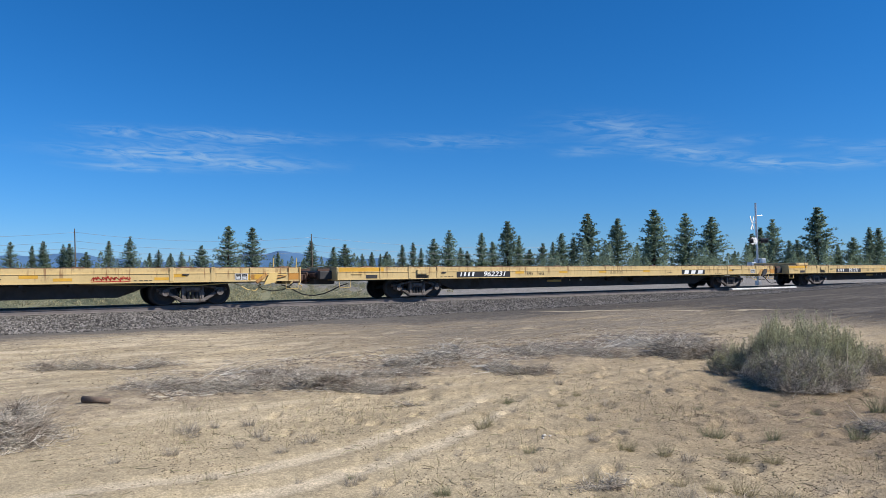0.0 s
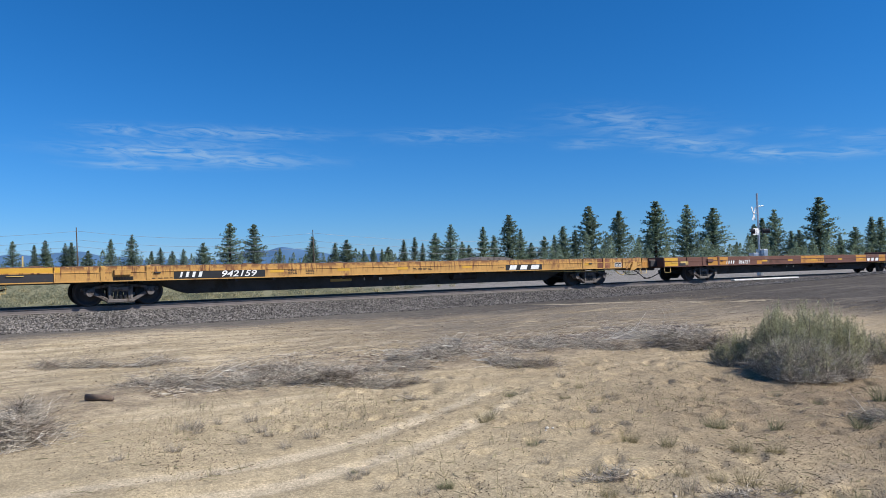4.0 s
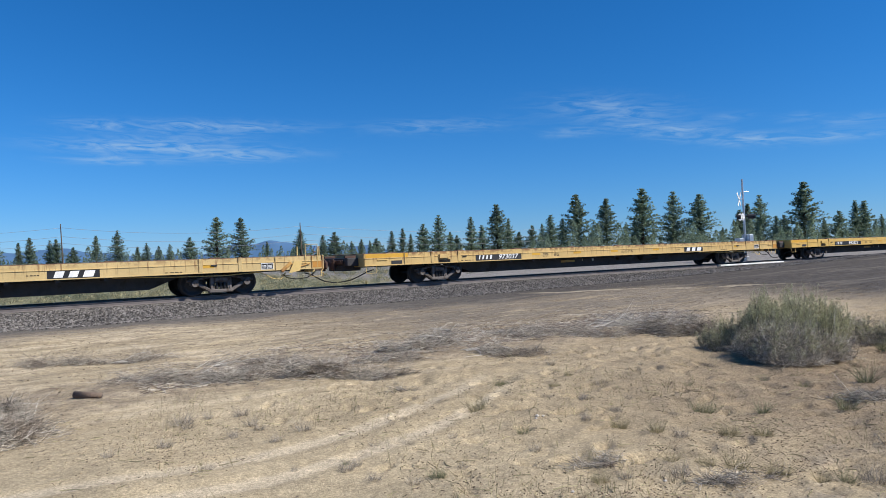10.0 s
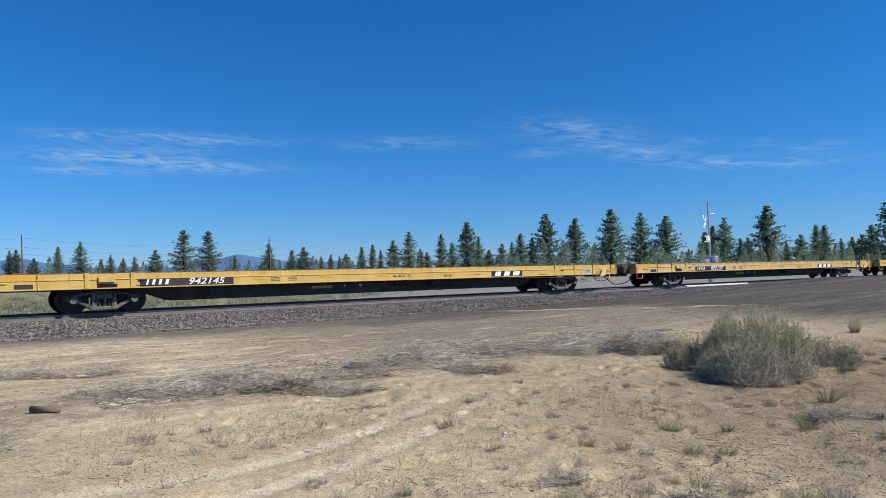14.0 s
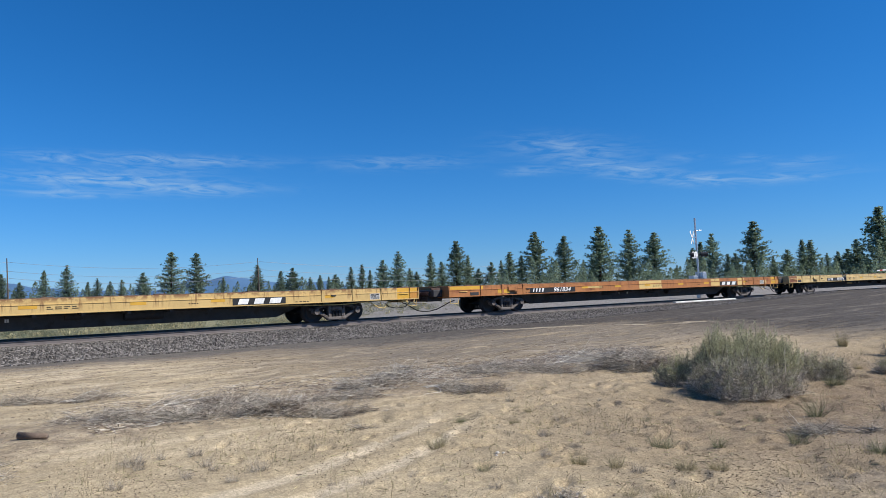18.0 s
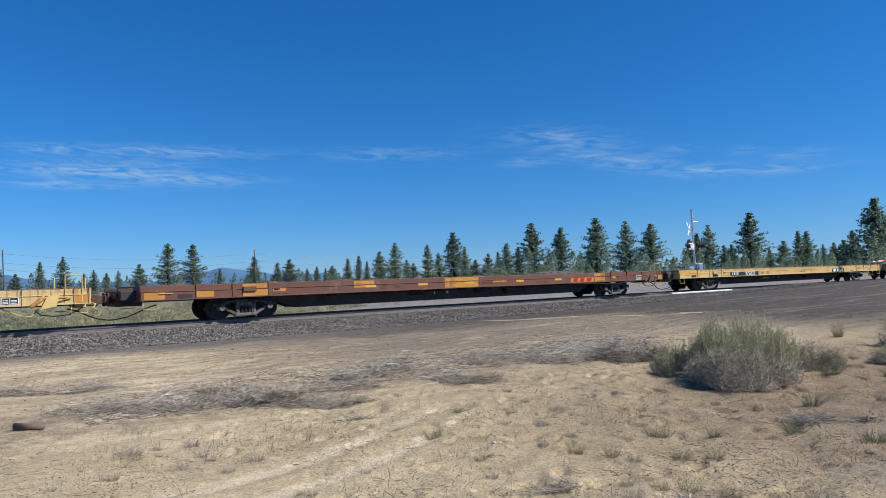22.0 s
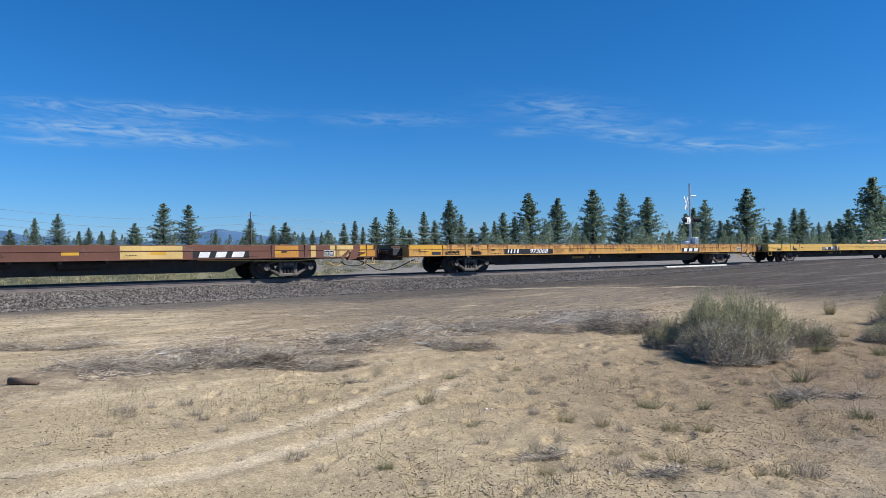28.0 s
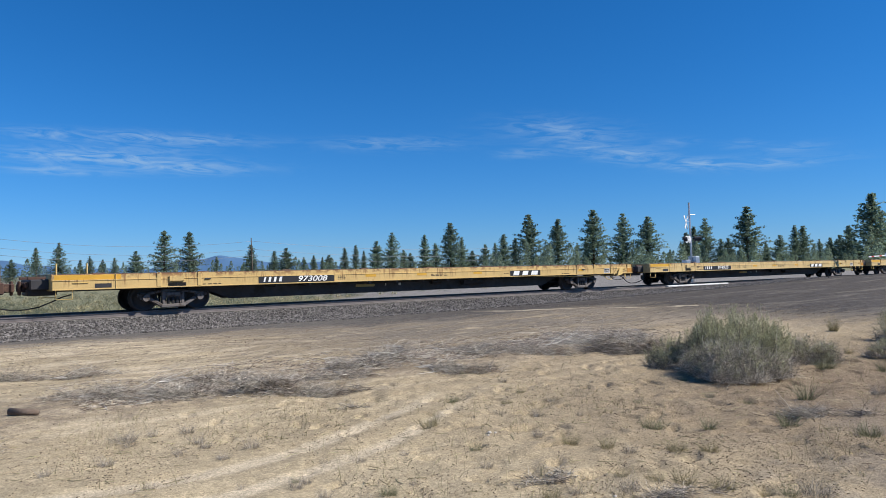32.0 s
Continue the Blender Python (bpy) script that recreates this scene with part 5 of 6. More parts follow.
def yellow_paint(name, base, wear, rust=(0.20, 0.085, 0.04), drip=0.0, spots=0.0):
    """Weathered paint: blotches, rust runs that hang from the ledge, and rust spots along the top edge."""
    m = material(name, base, 0.6, second=rust, blotch=(wear, 1.1), vary=(0.14, 1.3), grain=(0.07, 25.0), bump=(0.15, 20.0))
    n, l = m.node_tree.nodes, m.node_tree.links
    b = n["Principled BSDF"]
    tc = n.new("ShaderNodeTexCoord")
    sep = n.new("ShaderNodeSeparateXYZ")
    l.new(tc.outputs["Object"], sep.inputs[0])
    cover = None
    for amount, scale, z0, z1, cut in ((drip, (9.0, 1.0, 0.9), LOW + 0.05, LEDGE, 0.61 - 0.10 * drip), (spots, (4.5, 1.0, 5.0), TOP - 0.14, TOP, 0.545 - 0.09 * spots)):
        if not amount:
            continue
        mp = n.new("ShaderNodeMapping")
        mp.inputs["Scale"].default_value = scale
        l.new(tc.outputs["Object"], mp.inputs[0])
        info = n.new("ShaderNodeObjectInfo")
        mp2 = n.new("ShaderNodeVectorMath")
        mp2.operation = "ADD"
        l.new(mp.outputs[0], mp2.inputs[0])
        cv = n.new("ShaderNodeCombineXYZ")
        l.new(mathn(n, l, "MULTIPLY", info.outputs["Random"], 90.0), cv.inputs["Y"])
        l.new(cv.outputs[0], mp2.inputs[1])
        k = n.new("ShaderNodeTexNoise")
        k.inputs["Scale"].default_value, k.inputs["Detail"].default_value, k.inputs["Roughness"].default_value = 1.0, 5.0, 0.65
        l.new(mp2.outputs[0], k.inputs["Vector"])
        r = n.new("ShaderNodeMapRange")
        r.inputs[1].default_value, r.inputs[2].default_value, r.inputs[4].default_value = cut, cut + 0.10, amount
        l.new(k.outputs[0], r.inputs[0])
        h = n.new("ShaderNodeMapRange")
        h.inputs[1].default_value, h.inputs[2].default_value = z0, z1
        l.new(sep.outputs["Z"], h.inputs[0])
        v = mathn(n, l, "MULTIPLY", r.outputs[0], mathn(n, l, "POWER", h.outputs[0], 0.7))
        cover = v if cover is None else mathn(n, l, "MAXIMUM", cover, v)
    if cover is not None:
        x = n.new("ShaderNodeMix")
        x.data_type = "RGBA"
        l.new(cover, x.inputs[0])
        l.new(b.inputs["Base Color"].links[0].from_socket, x.inputs[6])
        x.inputs[7].default_value = (0.17, 0.07, 0.035, 1)
        l.new(x.outputs[2], b.inputs["Base Color"])
    return m


PAINTS = {
    "bright": yellow_paint("bright_yellow_paint", (0.574, 0.380, 0.109), 0.0, drip=0.3, spots=0.25),
    "pale": yellow_paint("faded_yellow_paint", (0.566, 0.419, 0.194), 0.0, drip=0.7, spots=0.55),
    "worn": yellow_paint("worn_yellow_paint", (0.512, 0.286, 0.086), 0.16, drip=1.0, spots=1.0),
    "spotted": yellow_paint("rust_spotted_yellow_paint", (0.566, 0.395, 0.159), 0.0, drip=0.7, spots=0.9),
    "orange": yellow_paint("rusty_orange_paint", (0.387, 0.163, 0.058), 0.22, (0.25, 0.09, 0.04), drip=0.7, spots=0.7),
    "brown": yellow_paint("brown_rusted_paint", (0.144, 0.066, 0.048), 0.12, (0.20, 0.145, 0.12), drip=0.35, spots=0.35),
    "fresh": yellow_paint("fresh_yellow_patch", (0.600, 0.335, 0.045), 0.0),
    "cream": yellow_paint("pale_yellow_patch", (0.620, 0.442, 0.170), 0.0, drip=0.25),
    "amber": yellow_paint("amber_patch", (0.480, 0.225, 0.047), 0.08, drip=0.5),
    "slate": yellow_paint("faded_black_paint", (0.035, 0.035, 0.039), 0.12, (0.09, 0.06, 0.04)),
    "black": BLACK_PANEL,
    "rust": RUST,
}


def wheelset_meshes():
    bm = bmesh.new()
    rod(bm, (0, -0.98, 0), (0, 0.98, 0), 0.08, None, 12)
    axle = mesh_of("axle", bm, WHEEL, True)
    bm = bmesh.new()
    prof = [(0.10, -0.06), (0.15, -0.075), (0.20, -0.02), (0.34, -0.015), (0.36, -0.065), (0.42, -0.07), (0.422, 0.045), (0.455, 0.055), (0.455, 0.08), (0.37, 0.08), (0.33, 0.02), (0.19, 0.03), (0.14, 0.075), (0.10, 0.075)]
    n = 28
    rings = [[bm.verts.new((r * math.cos(6.28319 * k / n), y, r * math.sin(6.28319 * k / n))) for k in range(n)] for r, y in prof]
    for a, b in zip(rings, rings[1:]):
        for k in range(n):
            bm.faces.new((a[k], a[(k + 1) % n], b[(k + 1) % n], b[k]))
    bmesh.ops.recalc_face_normals(bm, faces=bm.faces)
    return axle, mesh_of("wheel", bm, WHEEL)


AXLE, WHEEL_MESH = wheelset_meshes()


def side_frame_mesh():
    bm = bmesh.new()
    for s in (-1, 1):
        box(bm, s * 0.865 - 0.15, s * 0.865 + 0.15, -0.05, 0.10, 0.36, 0.58, 0.03)      # pedestal over the bearing
        rod(bm, (s * 0.865, -0.17, 0.42), (s * 0.865, 0.05, 0.42), 0.105, 0.115, 14)      # bearing cap
        beam(bm, (s * 0.75, 0, 0.40), (s * 0.36, 0, 0.17), 0.17, 0.11, 0.02)             # tension arms
        beam(bm, (s * 0.78, 0.04, 0.56), (s * 0.30, 0.04, 0.64), 0.10, 0.08, 0.02)
        box(bm, s * 0.31 - 0.045, s * 0.31 + 0.045, -0.09, 0.09, 0.18, 0.62, 0.015)     # columns
        box(bm, s * 1.05 - 0.06, s * 1.05 + 0.06, -0.08, 0.08, 0.46, 0.56, 0.02)
    box(bm, -0.40, 0.40, -0.10, 0.10, 0.09, 0.21, 0.025)
    box(bm, -0.27, 0.27, -0.06, 0.10, 0.43, 0.60, 0.02)
    for s in (-1, 1):
        box(bm, s * 0.25 - 0.04, s * 0.25 + 0.04, -0.07, 0.09, 0.20, 0.45, 0.015)
    box(bm, -0.34, 0.34, -0.02, 0.10, 0.60, 0.68, 0.02)
    return mesh_of("side_frame", bm, CAST)


def spring_mesh():
    bm = bmesh.new()
    for k in range(3):
        x = (k - 1) * 0.135
        for q in range(6):
            bmesh.ops.create_cone(bm, cap_ends=True, segments=10, radius1=0.060, radius2=0.060, depth=0.020, matrix=pose(x, -0.02, 0.235 + q * 0.036, 0, 8))
        rod(bm, (x, -0.02, 0.19), (x, -0.02, 0.46), 0.04, None, 8)
    return mesh_of("spring_nest", bm, BLACK)


def bolster_mesh():
    bm = bmesh.new()
    box(bm, -0.22, 0.22, -1.12, 1.12, 0.46, 0.60, 0.03)
    box(bm, -0.30, 0.30, -0.5, 0.5, 0.56, 0.74, 0.03)
    for s in (-1, 1):
        box(bm, s * 0.42 - 0.03, s * 0.42 + 0.03, -0.85, 0.85, 0.30, 0.40, 0.01)
    return mesh_of("bolster", bm, CAST)


SIDE_FRAME, SPRINGS, BOLSTER = side_frame_mesh(), spring_mesh(), bolster_mesh()
WHEELSETS = {1: [], -1: []}


def truck(car, u):
    t = new("truck")
    t.parent, t.location = car, (u, 0, 0)
    t["label"] = "four-wheeled cast steel truck"
    for s in (-1, 1):
        o = part("side_frame", SIDE_FRAME, CAST, t)
        o.location, o.rotation_euler = (0, s * 1.0, 0), (0, 0, 0 if s < 0 else math.pi)
        o = part("spring_nest", SPRINGS, BLACK, t)
        o.location, o.rotation_euler = (0, s * 1.0, 0), (0, 0, 0 if s < 0 else math.pi)
    part("bolster", BOLSTER, CAST, t)
    for s in (-1, 1):
        w = part("wheelset", wheelset_mesh(), WHEEL, t)
        w.location = (s * 0.865, 0, 0.42)
        WHEELSETS[s].append(w)
    return t


def joined_wheelset():
    bm = bmesh.new()
    bm.from_mesh(AXLE)
    for s in (-1, 1):
        k = len(bm.verts)
        bm.from_mesh(WHEEL_MESH)
        bm.verts.ensure_lookup_table()
        bmesh.ops.transform(bm, matrix=Matrix.Translation((0, s * HALF_GAUGE, 0)) @ Matrix.Rotation(0 if s < 0 else math.pi, 4, "Z"), verts=bm.verts[k:])
    return mesh_of("wheelset", bm, WHEEL, True)


_wheelset = joined_wheelset()


def wheelset_mesh():
    return _wheelset


def underframe_mesh():
    """The deep black centre sill, fish-bellied between the trucks, with its cross-bearers."""
    bm = bmesh.new()
    belly = [(-HALF + 0.3, LOW + 0.22), (-HALF + 0.3, LOW - 0.06), (-9.0, LOW - 0.06), (-7.9, 0.28), (7.9, 0.28), (9.0, LOW - 0.06), (HALF - 0.3, LOW - 0.06), (HALF - 0.3, LOW + 0.22)]
    for y in (-0.40, 0.30):
        prism(bm, belly, y, y + 0.10)
    for k in range(11):
        u = -6.5 + 1.3 * k
        box(bm, u - 0.05, u + 0.05, -1.30, 1.30, 0.66, LOW + 0.20)
    return mesh_of("centre_sill", bm, LIFTED_BLACK)


def deck_mesh():
    bm = bmesh.new()
    box(bm, -HALF + 0.05, HALF - 0.05, -SIDE_Y + 0.06, SIDE_Y - 0.06, TOP - 0.16, TOP - 0.05, 0.01)
    # thin dark strips added along the edges, as the shadow line over the sill
    for s in (-1, 1):
        box(bm, -HALF + 0.02, HALF - 0.02, s * (SIDE_Y - 0.10) - 0.04, s * (SIDE_Y - 0.10) + 0.04, TOP - 0.10, TOP + 0.022, 0.006)
    return mesh_of("deck", bm, DECK)


def cleat_mesh():
    """The row of small tie-down lugs along the edge of the deck."""
    bm = bmesh.new()
    r = random.Random(5)
    for k in range(25):
        u = -HALF + 0.9 + k * 1.06 + r.uniform(-0.1, 0.1)
        box(bm, u - 0.05, u + 0.05, -SIDE_Y - 0.004, -SIDE_Y + 0.05, TOP - 0.03, TOP + 0.030, 0.006)
        if k % 3 == 0:
            box(bm, u + 0.2, u + 0.55, -SIDE_Y + 0.15, -SIDE_Y + 0.3, TOP - 0.05, TOP + 0.050, 0.01)
    return mesh_of("tie_down_lugs", bm, DECK)


def side_sill_mesh(mat):
    """A long pressed channel: set-back top band, small ledge, proud lower panel and flanges."""
    prof = [(0.10, TOP), (-0.012, TOP), (-0.015, TOP - 0.003), (-0.015, LEDGE + 0.005), (-0.048, LEDGE), (-0.048, LEDGE - 0.018), (-0.030, LEDGE - 0.022),
            (-0.030, LOW + 0.030), (-0.042, LOW + 0.026), (-0.042, LOW), (0.10, LOW), (0.10, LOW + 0.02), (0.0, LOW + 0.02), (0.0, TOP - 0.03), (0.10, TOP - 0.03)]
    bm = bmesh.new()
    ends = [[bm.verts.new((x, y, z)) for y, z in prof] for x in (-HALF, HALF)]
    n = len(prof)
    for k in range(n):
        bm.faces.new((ends[0][k], ends[1][k], ends[1][(k + 1) % n], ends[0][(k + 1) % n]))
    bm.faces.new(ends[0])
    bm.faces.new(ends[1][::-1])
    bmesh.ops.recalc_face_normals(bm, faces=bm.faces)
    return mesh_of("side_sill", bm, mat)


def end_sill_mesh(mat):
    bm = bmesh.new()
    box(bm, -0.03, 0.03, -SIDE_Y, SIDE_Y, LOW - 0.02, TOP + 0.02, 0.01)
    box(bm, -0.05, 0.25, -0.55, 0.55, LOW - 0.14, TOP - 0.15, 0.02)
    return mesh_of("end_sill", bm, mat)


def draft_mesh():
    """The long draught gear and knuckle that reach out past the end."""
    bm = bmesh.new()
    box(bm, -0.35, 0.42, -0.25, 0.25, 0.66, 1.02, 0.03)
    box(bm, 0.40, 0.60, -0.14, 0.14, 0.72, 0.98, 0.03)
    box(bm, 0.56, 0.70, -0.20, 0.16, 0.70, 1.00, 0.05)
    box(bm, 0.60, 0.68, -0.05, 0.22, 0.62, 1.06, 0.03)
    for k in (0.08, 0.26):
        box(bm, k - 0.05, k + 0.05, -0.275, -0.24, 0.78, 0.90, 0.01)
    return mesh_of("coupler", bm, DRAFT_RUST)


UNDER, DECK_MESH, DRAFT, CLEATS = underframe_mesh(), deck_mesh(), draft_mesh(), cleat_mesh()
SILLS = {k: side_sill_mesh(PAINTS[k]) for k in ("bright", "pale", "worn", "spotted", "orange", "brown")}
ENDS = {k: end_sill_mesh(PAINTS[k]) for k in ("bright", "pale", "worn", "spotted", "orange", "brown")}
AIR_LINE = tube_mesh("air_line", [(6.7, -1.2, 0.74), (8.6, -1.28, 0.68), (10.2, -1.3, 0.66), (11.3, -1.3, 0.72), (11.55, -1.3, 0.62), (11.8, -1.28, 0.48), (12.1, -1.25, 0.44), (12.3, -1.2, 0.66)], 0.018, PAINTS["cream"])
GLAD_HAND = tube_mesh("glad_hand", [(13.80, -0.7, LOW + 0.02), (13.92, -0.74, LOW - 0.03), (13.84, -0.76, LOW - 0.14), (13.95, -0.76, LOW - 0.20), (13.90, -0.74, LOW - 0.34)], 0.024, PAINTS["cream"])
HOSE_LOOP = tube_mesh("hose_loop", [(12.2, -1.15, 0.62), (12.35, -1.18, 0.48), (12.7, -1.2, 0.42), (13.1, -1.18, 0.45), (13.35, -1.1, 0.56), (13.5, -1.0, 0.66)], 0.018, HOSE)
AIR_HOSE = tube_mesh("air_hose", [(-0.55, -1.05, 0.62), (-0.30, -1.02, 0.55), (0.0, -0.95, 0.40), (0.30, -0.88, 0.27), (0.62, -0.82, 0.21), (0.82, -0.80, 0.20)], 0.022, HOSE)
HANDRAIL = tube_mesh("grab_iron", [(0, 0, 0), (0, -0.06, 0), (0, -0.06, 0.0), (0.42, -0.06, 0), (0.42, 0, 0)], 0.012, PAINTS["bright"])
STEP_IRON = tube_mesh("sill_step", [(0, 0, 0), (0, -0.02, -0.30), (0.44, -0.02, -0.30), (0.44, 0, 0)], 0.015, PAINTS["cream"])


def text_mesh(body, size, mat, shear=0.25):
    cu = bpy.data.curves.new("lettering", "FONT")
    cu.body, cu.size, cu.shear, cu.align_x, cu.offset = body, size, shear, "CENTER", 0.004
    ob = bpy.data.objects.new("lettering", cu)
    scene.collection.objects.link(ob)
    me = bpy.data.meshes.new_from_object(ob.evaluated_get(bpy.context.evaluated_depsgraph_get()))
    bpy.data.objects.remove(ob)
    me.materials.clear()
    me.materials.append(mat)
    return me


def plate(name, car, u0, u1, z0, z1, mat, proud=0.004, slant=0.0, label=""):
    """A thin painted field on the near side of a car, on the lower panel or on the set-back band above the ledge."""
    for lo, hi, face in ((z0, min(z1, LEDGE - 0.024), 0.030), (max(z0, LEDGE + 0.007), z1, 0.015)):
        if hi - lo > 0.01:
            bm = bmesh.new()
            prism(bm, [(u0, lo), (u1, lo), (u1 + slant, hi), (u0 + slant, hi)], -SIDE_Y - face - proud, -SIDE_Y - face + 0.006)
            part(name, bm, mat, car, label)


PANEL_Y = -SIDE_Y - 0.030


def slab_bar(bm, u0, u1, z0, z1, y, slant=0.25):
    prism(bm, [(u0, z0), (u1, z0), (u1 + slant * (z1 - z0), z1), (u0 + slant * (z1 - z0), z1)], y, y + 0.003)


def emblem(car, u0, u1, ground="black", ink=None):
    """The owner's mark, as plain slanted blocks on a dark field."""
    z0, z1 = LOW + 0.040, LEDGE - 0.026
    if ground:
        plate("mark_field", car, u0 - 0.12, u1 + 0.12, z0 - 0.005, z1 + 0.002, PAINTS[ground], 0.006)
    bm = bmesh.new()
    y, k = PANEL_Y - 0.013, (u1 - u0) / 3
    z0, z1 = z0 + 0.02, z1 - 0.02
    for j in range(3):
        a = u0 + j * k
        slab_bar(bm, a + 0.10 * k, a + (0.72 if j < 2 else 0.84) * k, z0, z1, y, 0.35)
    part("owner_mark", bm, ink or MARK, car, "slanted block mark")


def number_field(car, u0, u1, digits, ground="black"):
    """The dark field with a plain block mark and the car's number."""
    if ground:
        plate("number_field", car, u0, u1, LOW + 0.035, LEDGE - 0.024, PAINTS[ground], 0.006)
    y, w = PANEL_Y - 0.013, u1 - u0
    bm = bmesh.new()
    a = u0 + 0.06 * w
    for wide in (0.06, 0.085, 0.085, 0.10):
        slab_bar(bm, a, a + wide, LOW + 0.085, LOW + 0.255, y)
        a += wide + 0.115
    part("mark_bars", bm, MARK, car)
    if digits:
        o = part("car_number", text_mesh(digits, 0.28, MARK), MARK, car, "white painted number")
        o.matrix_basis = pose(u0 + 0.69 * w, y, LOW + 0.075, 90) @ Matrix.Diagonal((1.42 if w > 2.7 else 1.25, 1, 1, 1))


def small_writing(car, u, z, rows, wide, mat=None, gap=0.055):
    bm = bmesh.new()
    for k in range(rows):
        for j in range(4):
            a = u + wide * j / 4
            slab_bar(bm, a, a + wide * (0.19 if (j + k) % 3 else 0.13), z - gap * k, z - gap * k + 0.026, PANEL_Y - 0.006, 0)
    tagged(part("stencil_line", bm, mat or DARK_MARK, car), kind="stuff")


def scrawl(car, u0, u1, mat, seed):
    """Sprayed scribble: a tangle of bent strokes."""
    r = random.Random(seed)
    bm = bmesh.new()
    lines = ((0.0, 0.085, 26), (0.0, 0.055, 18), (-0.09, 0.012, 6))
    for shift, tall, n in lines:
        last = None
        for k in range(n):
            u = u0 + (u1 - u0) * k / (n - 1) + r.uniform(-0.05, 0.05)
            z = 0.5 * (LOW + LEDGE) + shift + (tall if k % 2 else -tall) * r.uniform(0.35, 1.0)
            if last:
                beam(bm, (last[0], PANEL_Y - 0.004, last[1]), (u, PANEL_Y - 0.004, z), 0.004, 0.022, 0)
            last = (u, z)
    part("scrawl", bm, mat, car, "sprayed scribble")


def inspection_panel(car, u, z=None):
    z = LOW + 0.05 if z is None else z
    plate("panel_frame", car, u - 0.22, u + 0.22, z, z + 0.22, MARK, 0.008)
    for j in range(2):
        a = u - 0.20 + j * 0.21
        plate("panel_field", car, a, a + 0.19, z + 0.02, z + 0.20, PAINTS["black"], 0.012)
    bm = bmesh.new()
    for j in range(2):
        for k in range(3):
            a = u - 0.18 + j * 0.21
            slab_bar(bm, a, a + 0.14, z + 0.04 + k * 0.042, z + 0.058 + k * 0.042, PANEL_Y - 0.016, 0)
    part("panel_writing", bm, MARK, car)


def flat_car(label, paint="pale", number="", num=(-8.4, -5.5), num_ground="black", mark=(5.4, 7.0), mark_ground="black", mark_ink=None,
             patches=(), tabs=True, hitch=0, stand=0, posts=0, stencil="", ends=None, tanks=False, bracket=True, dark_flap=False, front_patch=True, hump=None, upright=None):
    car = thing("flat_car", label, "flat car", "cars of the train")
    part("centre_sill", UNDER, LIFTED_BLACK, car, "deep black fish-bellied centre sill")
    part("deck", DECK_MESH, DECK, car, "brown weathered deck")
    tagged(part("tie_down_lugs", CLEATS, DECK, car, "row of small rusty tie-down lugs"), kind="stuff")
    for s in (-1, 1):
        o = part("side_sill", SILLS[paint], None, car)
        o.location, o.rotation_euler = (0, s * SIDE_Y, 0), (0, 0, 0 if s < 0 else math.pi)
        o = part("end_sill", ENDS[ends or paint], None, car)
        o.location, o.rotation_euler = (s * HALF, 0, 0), (0, 0, math.pi if s > 0 else 0)
        o = part("coupler", DRAFT, DRAFT_RUST, car, "rust-brown cast steel coupler")
        o.location, o.rotation_euler = (s * (HALF + 0.05), 0, 0), (0, 0, 0 if s > 0 else math.pi)
        o = part("air_hose", AIR_HOSE, HOSE, car, "black rubber air hose")
        o.location, o.scale = (s * (HALF - 0.02), 0, 0), (s, 1, 1)
        truck(car, s * TRUCK)
        for y in (-1, 1):
            o = part("sill_step", STEP_IRON, None, car)
            o.location, o.rotation_euler = (s * (HALF - 0.30) - (0.2 if y < 0 else -0.2), y * (SIDE_Y - 0.05), LOW + 0.03), (0, 0, 0 if y < 0 else math.pi)
            o = part("grab_iron", HANDRAIL, None, car)
            o.location, o.rotation_euler = (s * (HALF - 0.75) - (0.2 if y < 0 else -0.2), y * SIDE_Y, LOW + 0.22), (0, 0, 0 if y < 0 else math.pi)
        # stake brackets over the trucks
        for u in (TRUCK - 0.75, TRUCK + 0.55):
            bm = bmesh.new()
            box(bm, s * u - 0.07, s * u + 0.07, -SIDE_Y - 0.05, -SIDE_Y + 0.02, LOW + 0.02, TOP + 0.02, 0.012)
            part("stake_bracket", bm, PAINTS[paint], car)
    # black end block at the front, ribs and boxed corner at the rear
    bm = bmesh.new()
    box(bm, -HALF - 0.52, -HALF - 0.01, -1.0, 1.0, LOW + 0.02, TOP - 0.12, 0.03)
    box(bm, -HALF - 0.55, -HALF + 0.25, -0.62, 0.62, LOW - 0.16, LOW + 0.04, 0.03)
    part("end_block", bm, BLACK, car, "black end platform block")
    bm = bmesh.new()
    for y in (-0.92, 0.92):
        box(bm, -HALF - 0.58, -HALF - 0.10, y - 0.04, y + 0.04, TOP - 0.13, TOP - 0.04, 0.01)
    box(bm, -HALF - 0.60, -HALF - 0.53, -0.75, 0.75, LOW + 0.10, TOP - 0.20, 0.015)
    for y in (-0.6, -0.2, 0.2, 0.6):
        rod(bm, (-HALF - 0.62, y, LOW + 0.20), (-HALF - 0.52, y, LOW + 0.20), 0.045, None, 8)
    part("end_platform_frame", bm, DRAFT_RUST, car, "rusty frame of the end platform")
    for u in (11.85, 13.20, 13.60, -11.9):
        bm = bmesh.new()
        box(bm, u - 0.012, u + 0.012, -SIDE_Y - 0.054, -SIDE_Y, LOW + 0.01, TOP + 0.012, 0.006)
        part("rib", bm, PAINTS["worn" if u > 13 else paint], car)
    plate("corner_plate", car, 13.23, 13.57, LOW + 0.045, LEDGE - 0.03, PAINTS["amber" if paint != "bright" else "worn"], 0.006)
    part("air_line", AIR_LINE, None, car, "pale pipe below the side sill")
    part("glad_hand", GLAD_HAND, None, car, "yellow hose fitting")
    part("hose_loop", HOSE_LOOP, HOSE, car, "black hose hung in a loop")
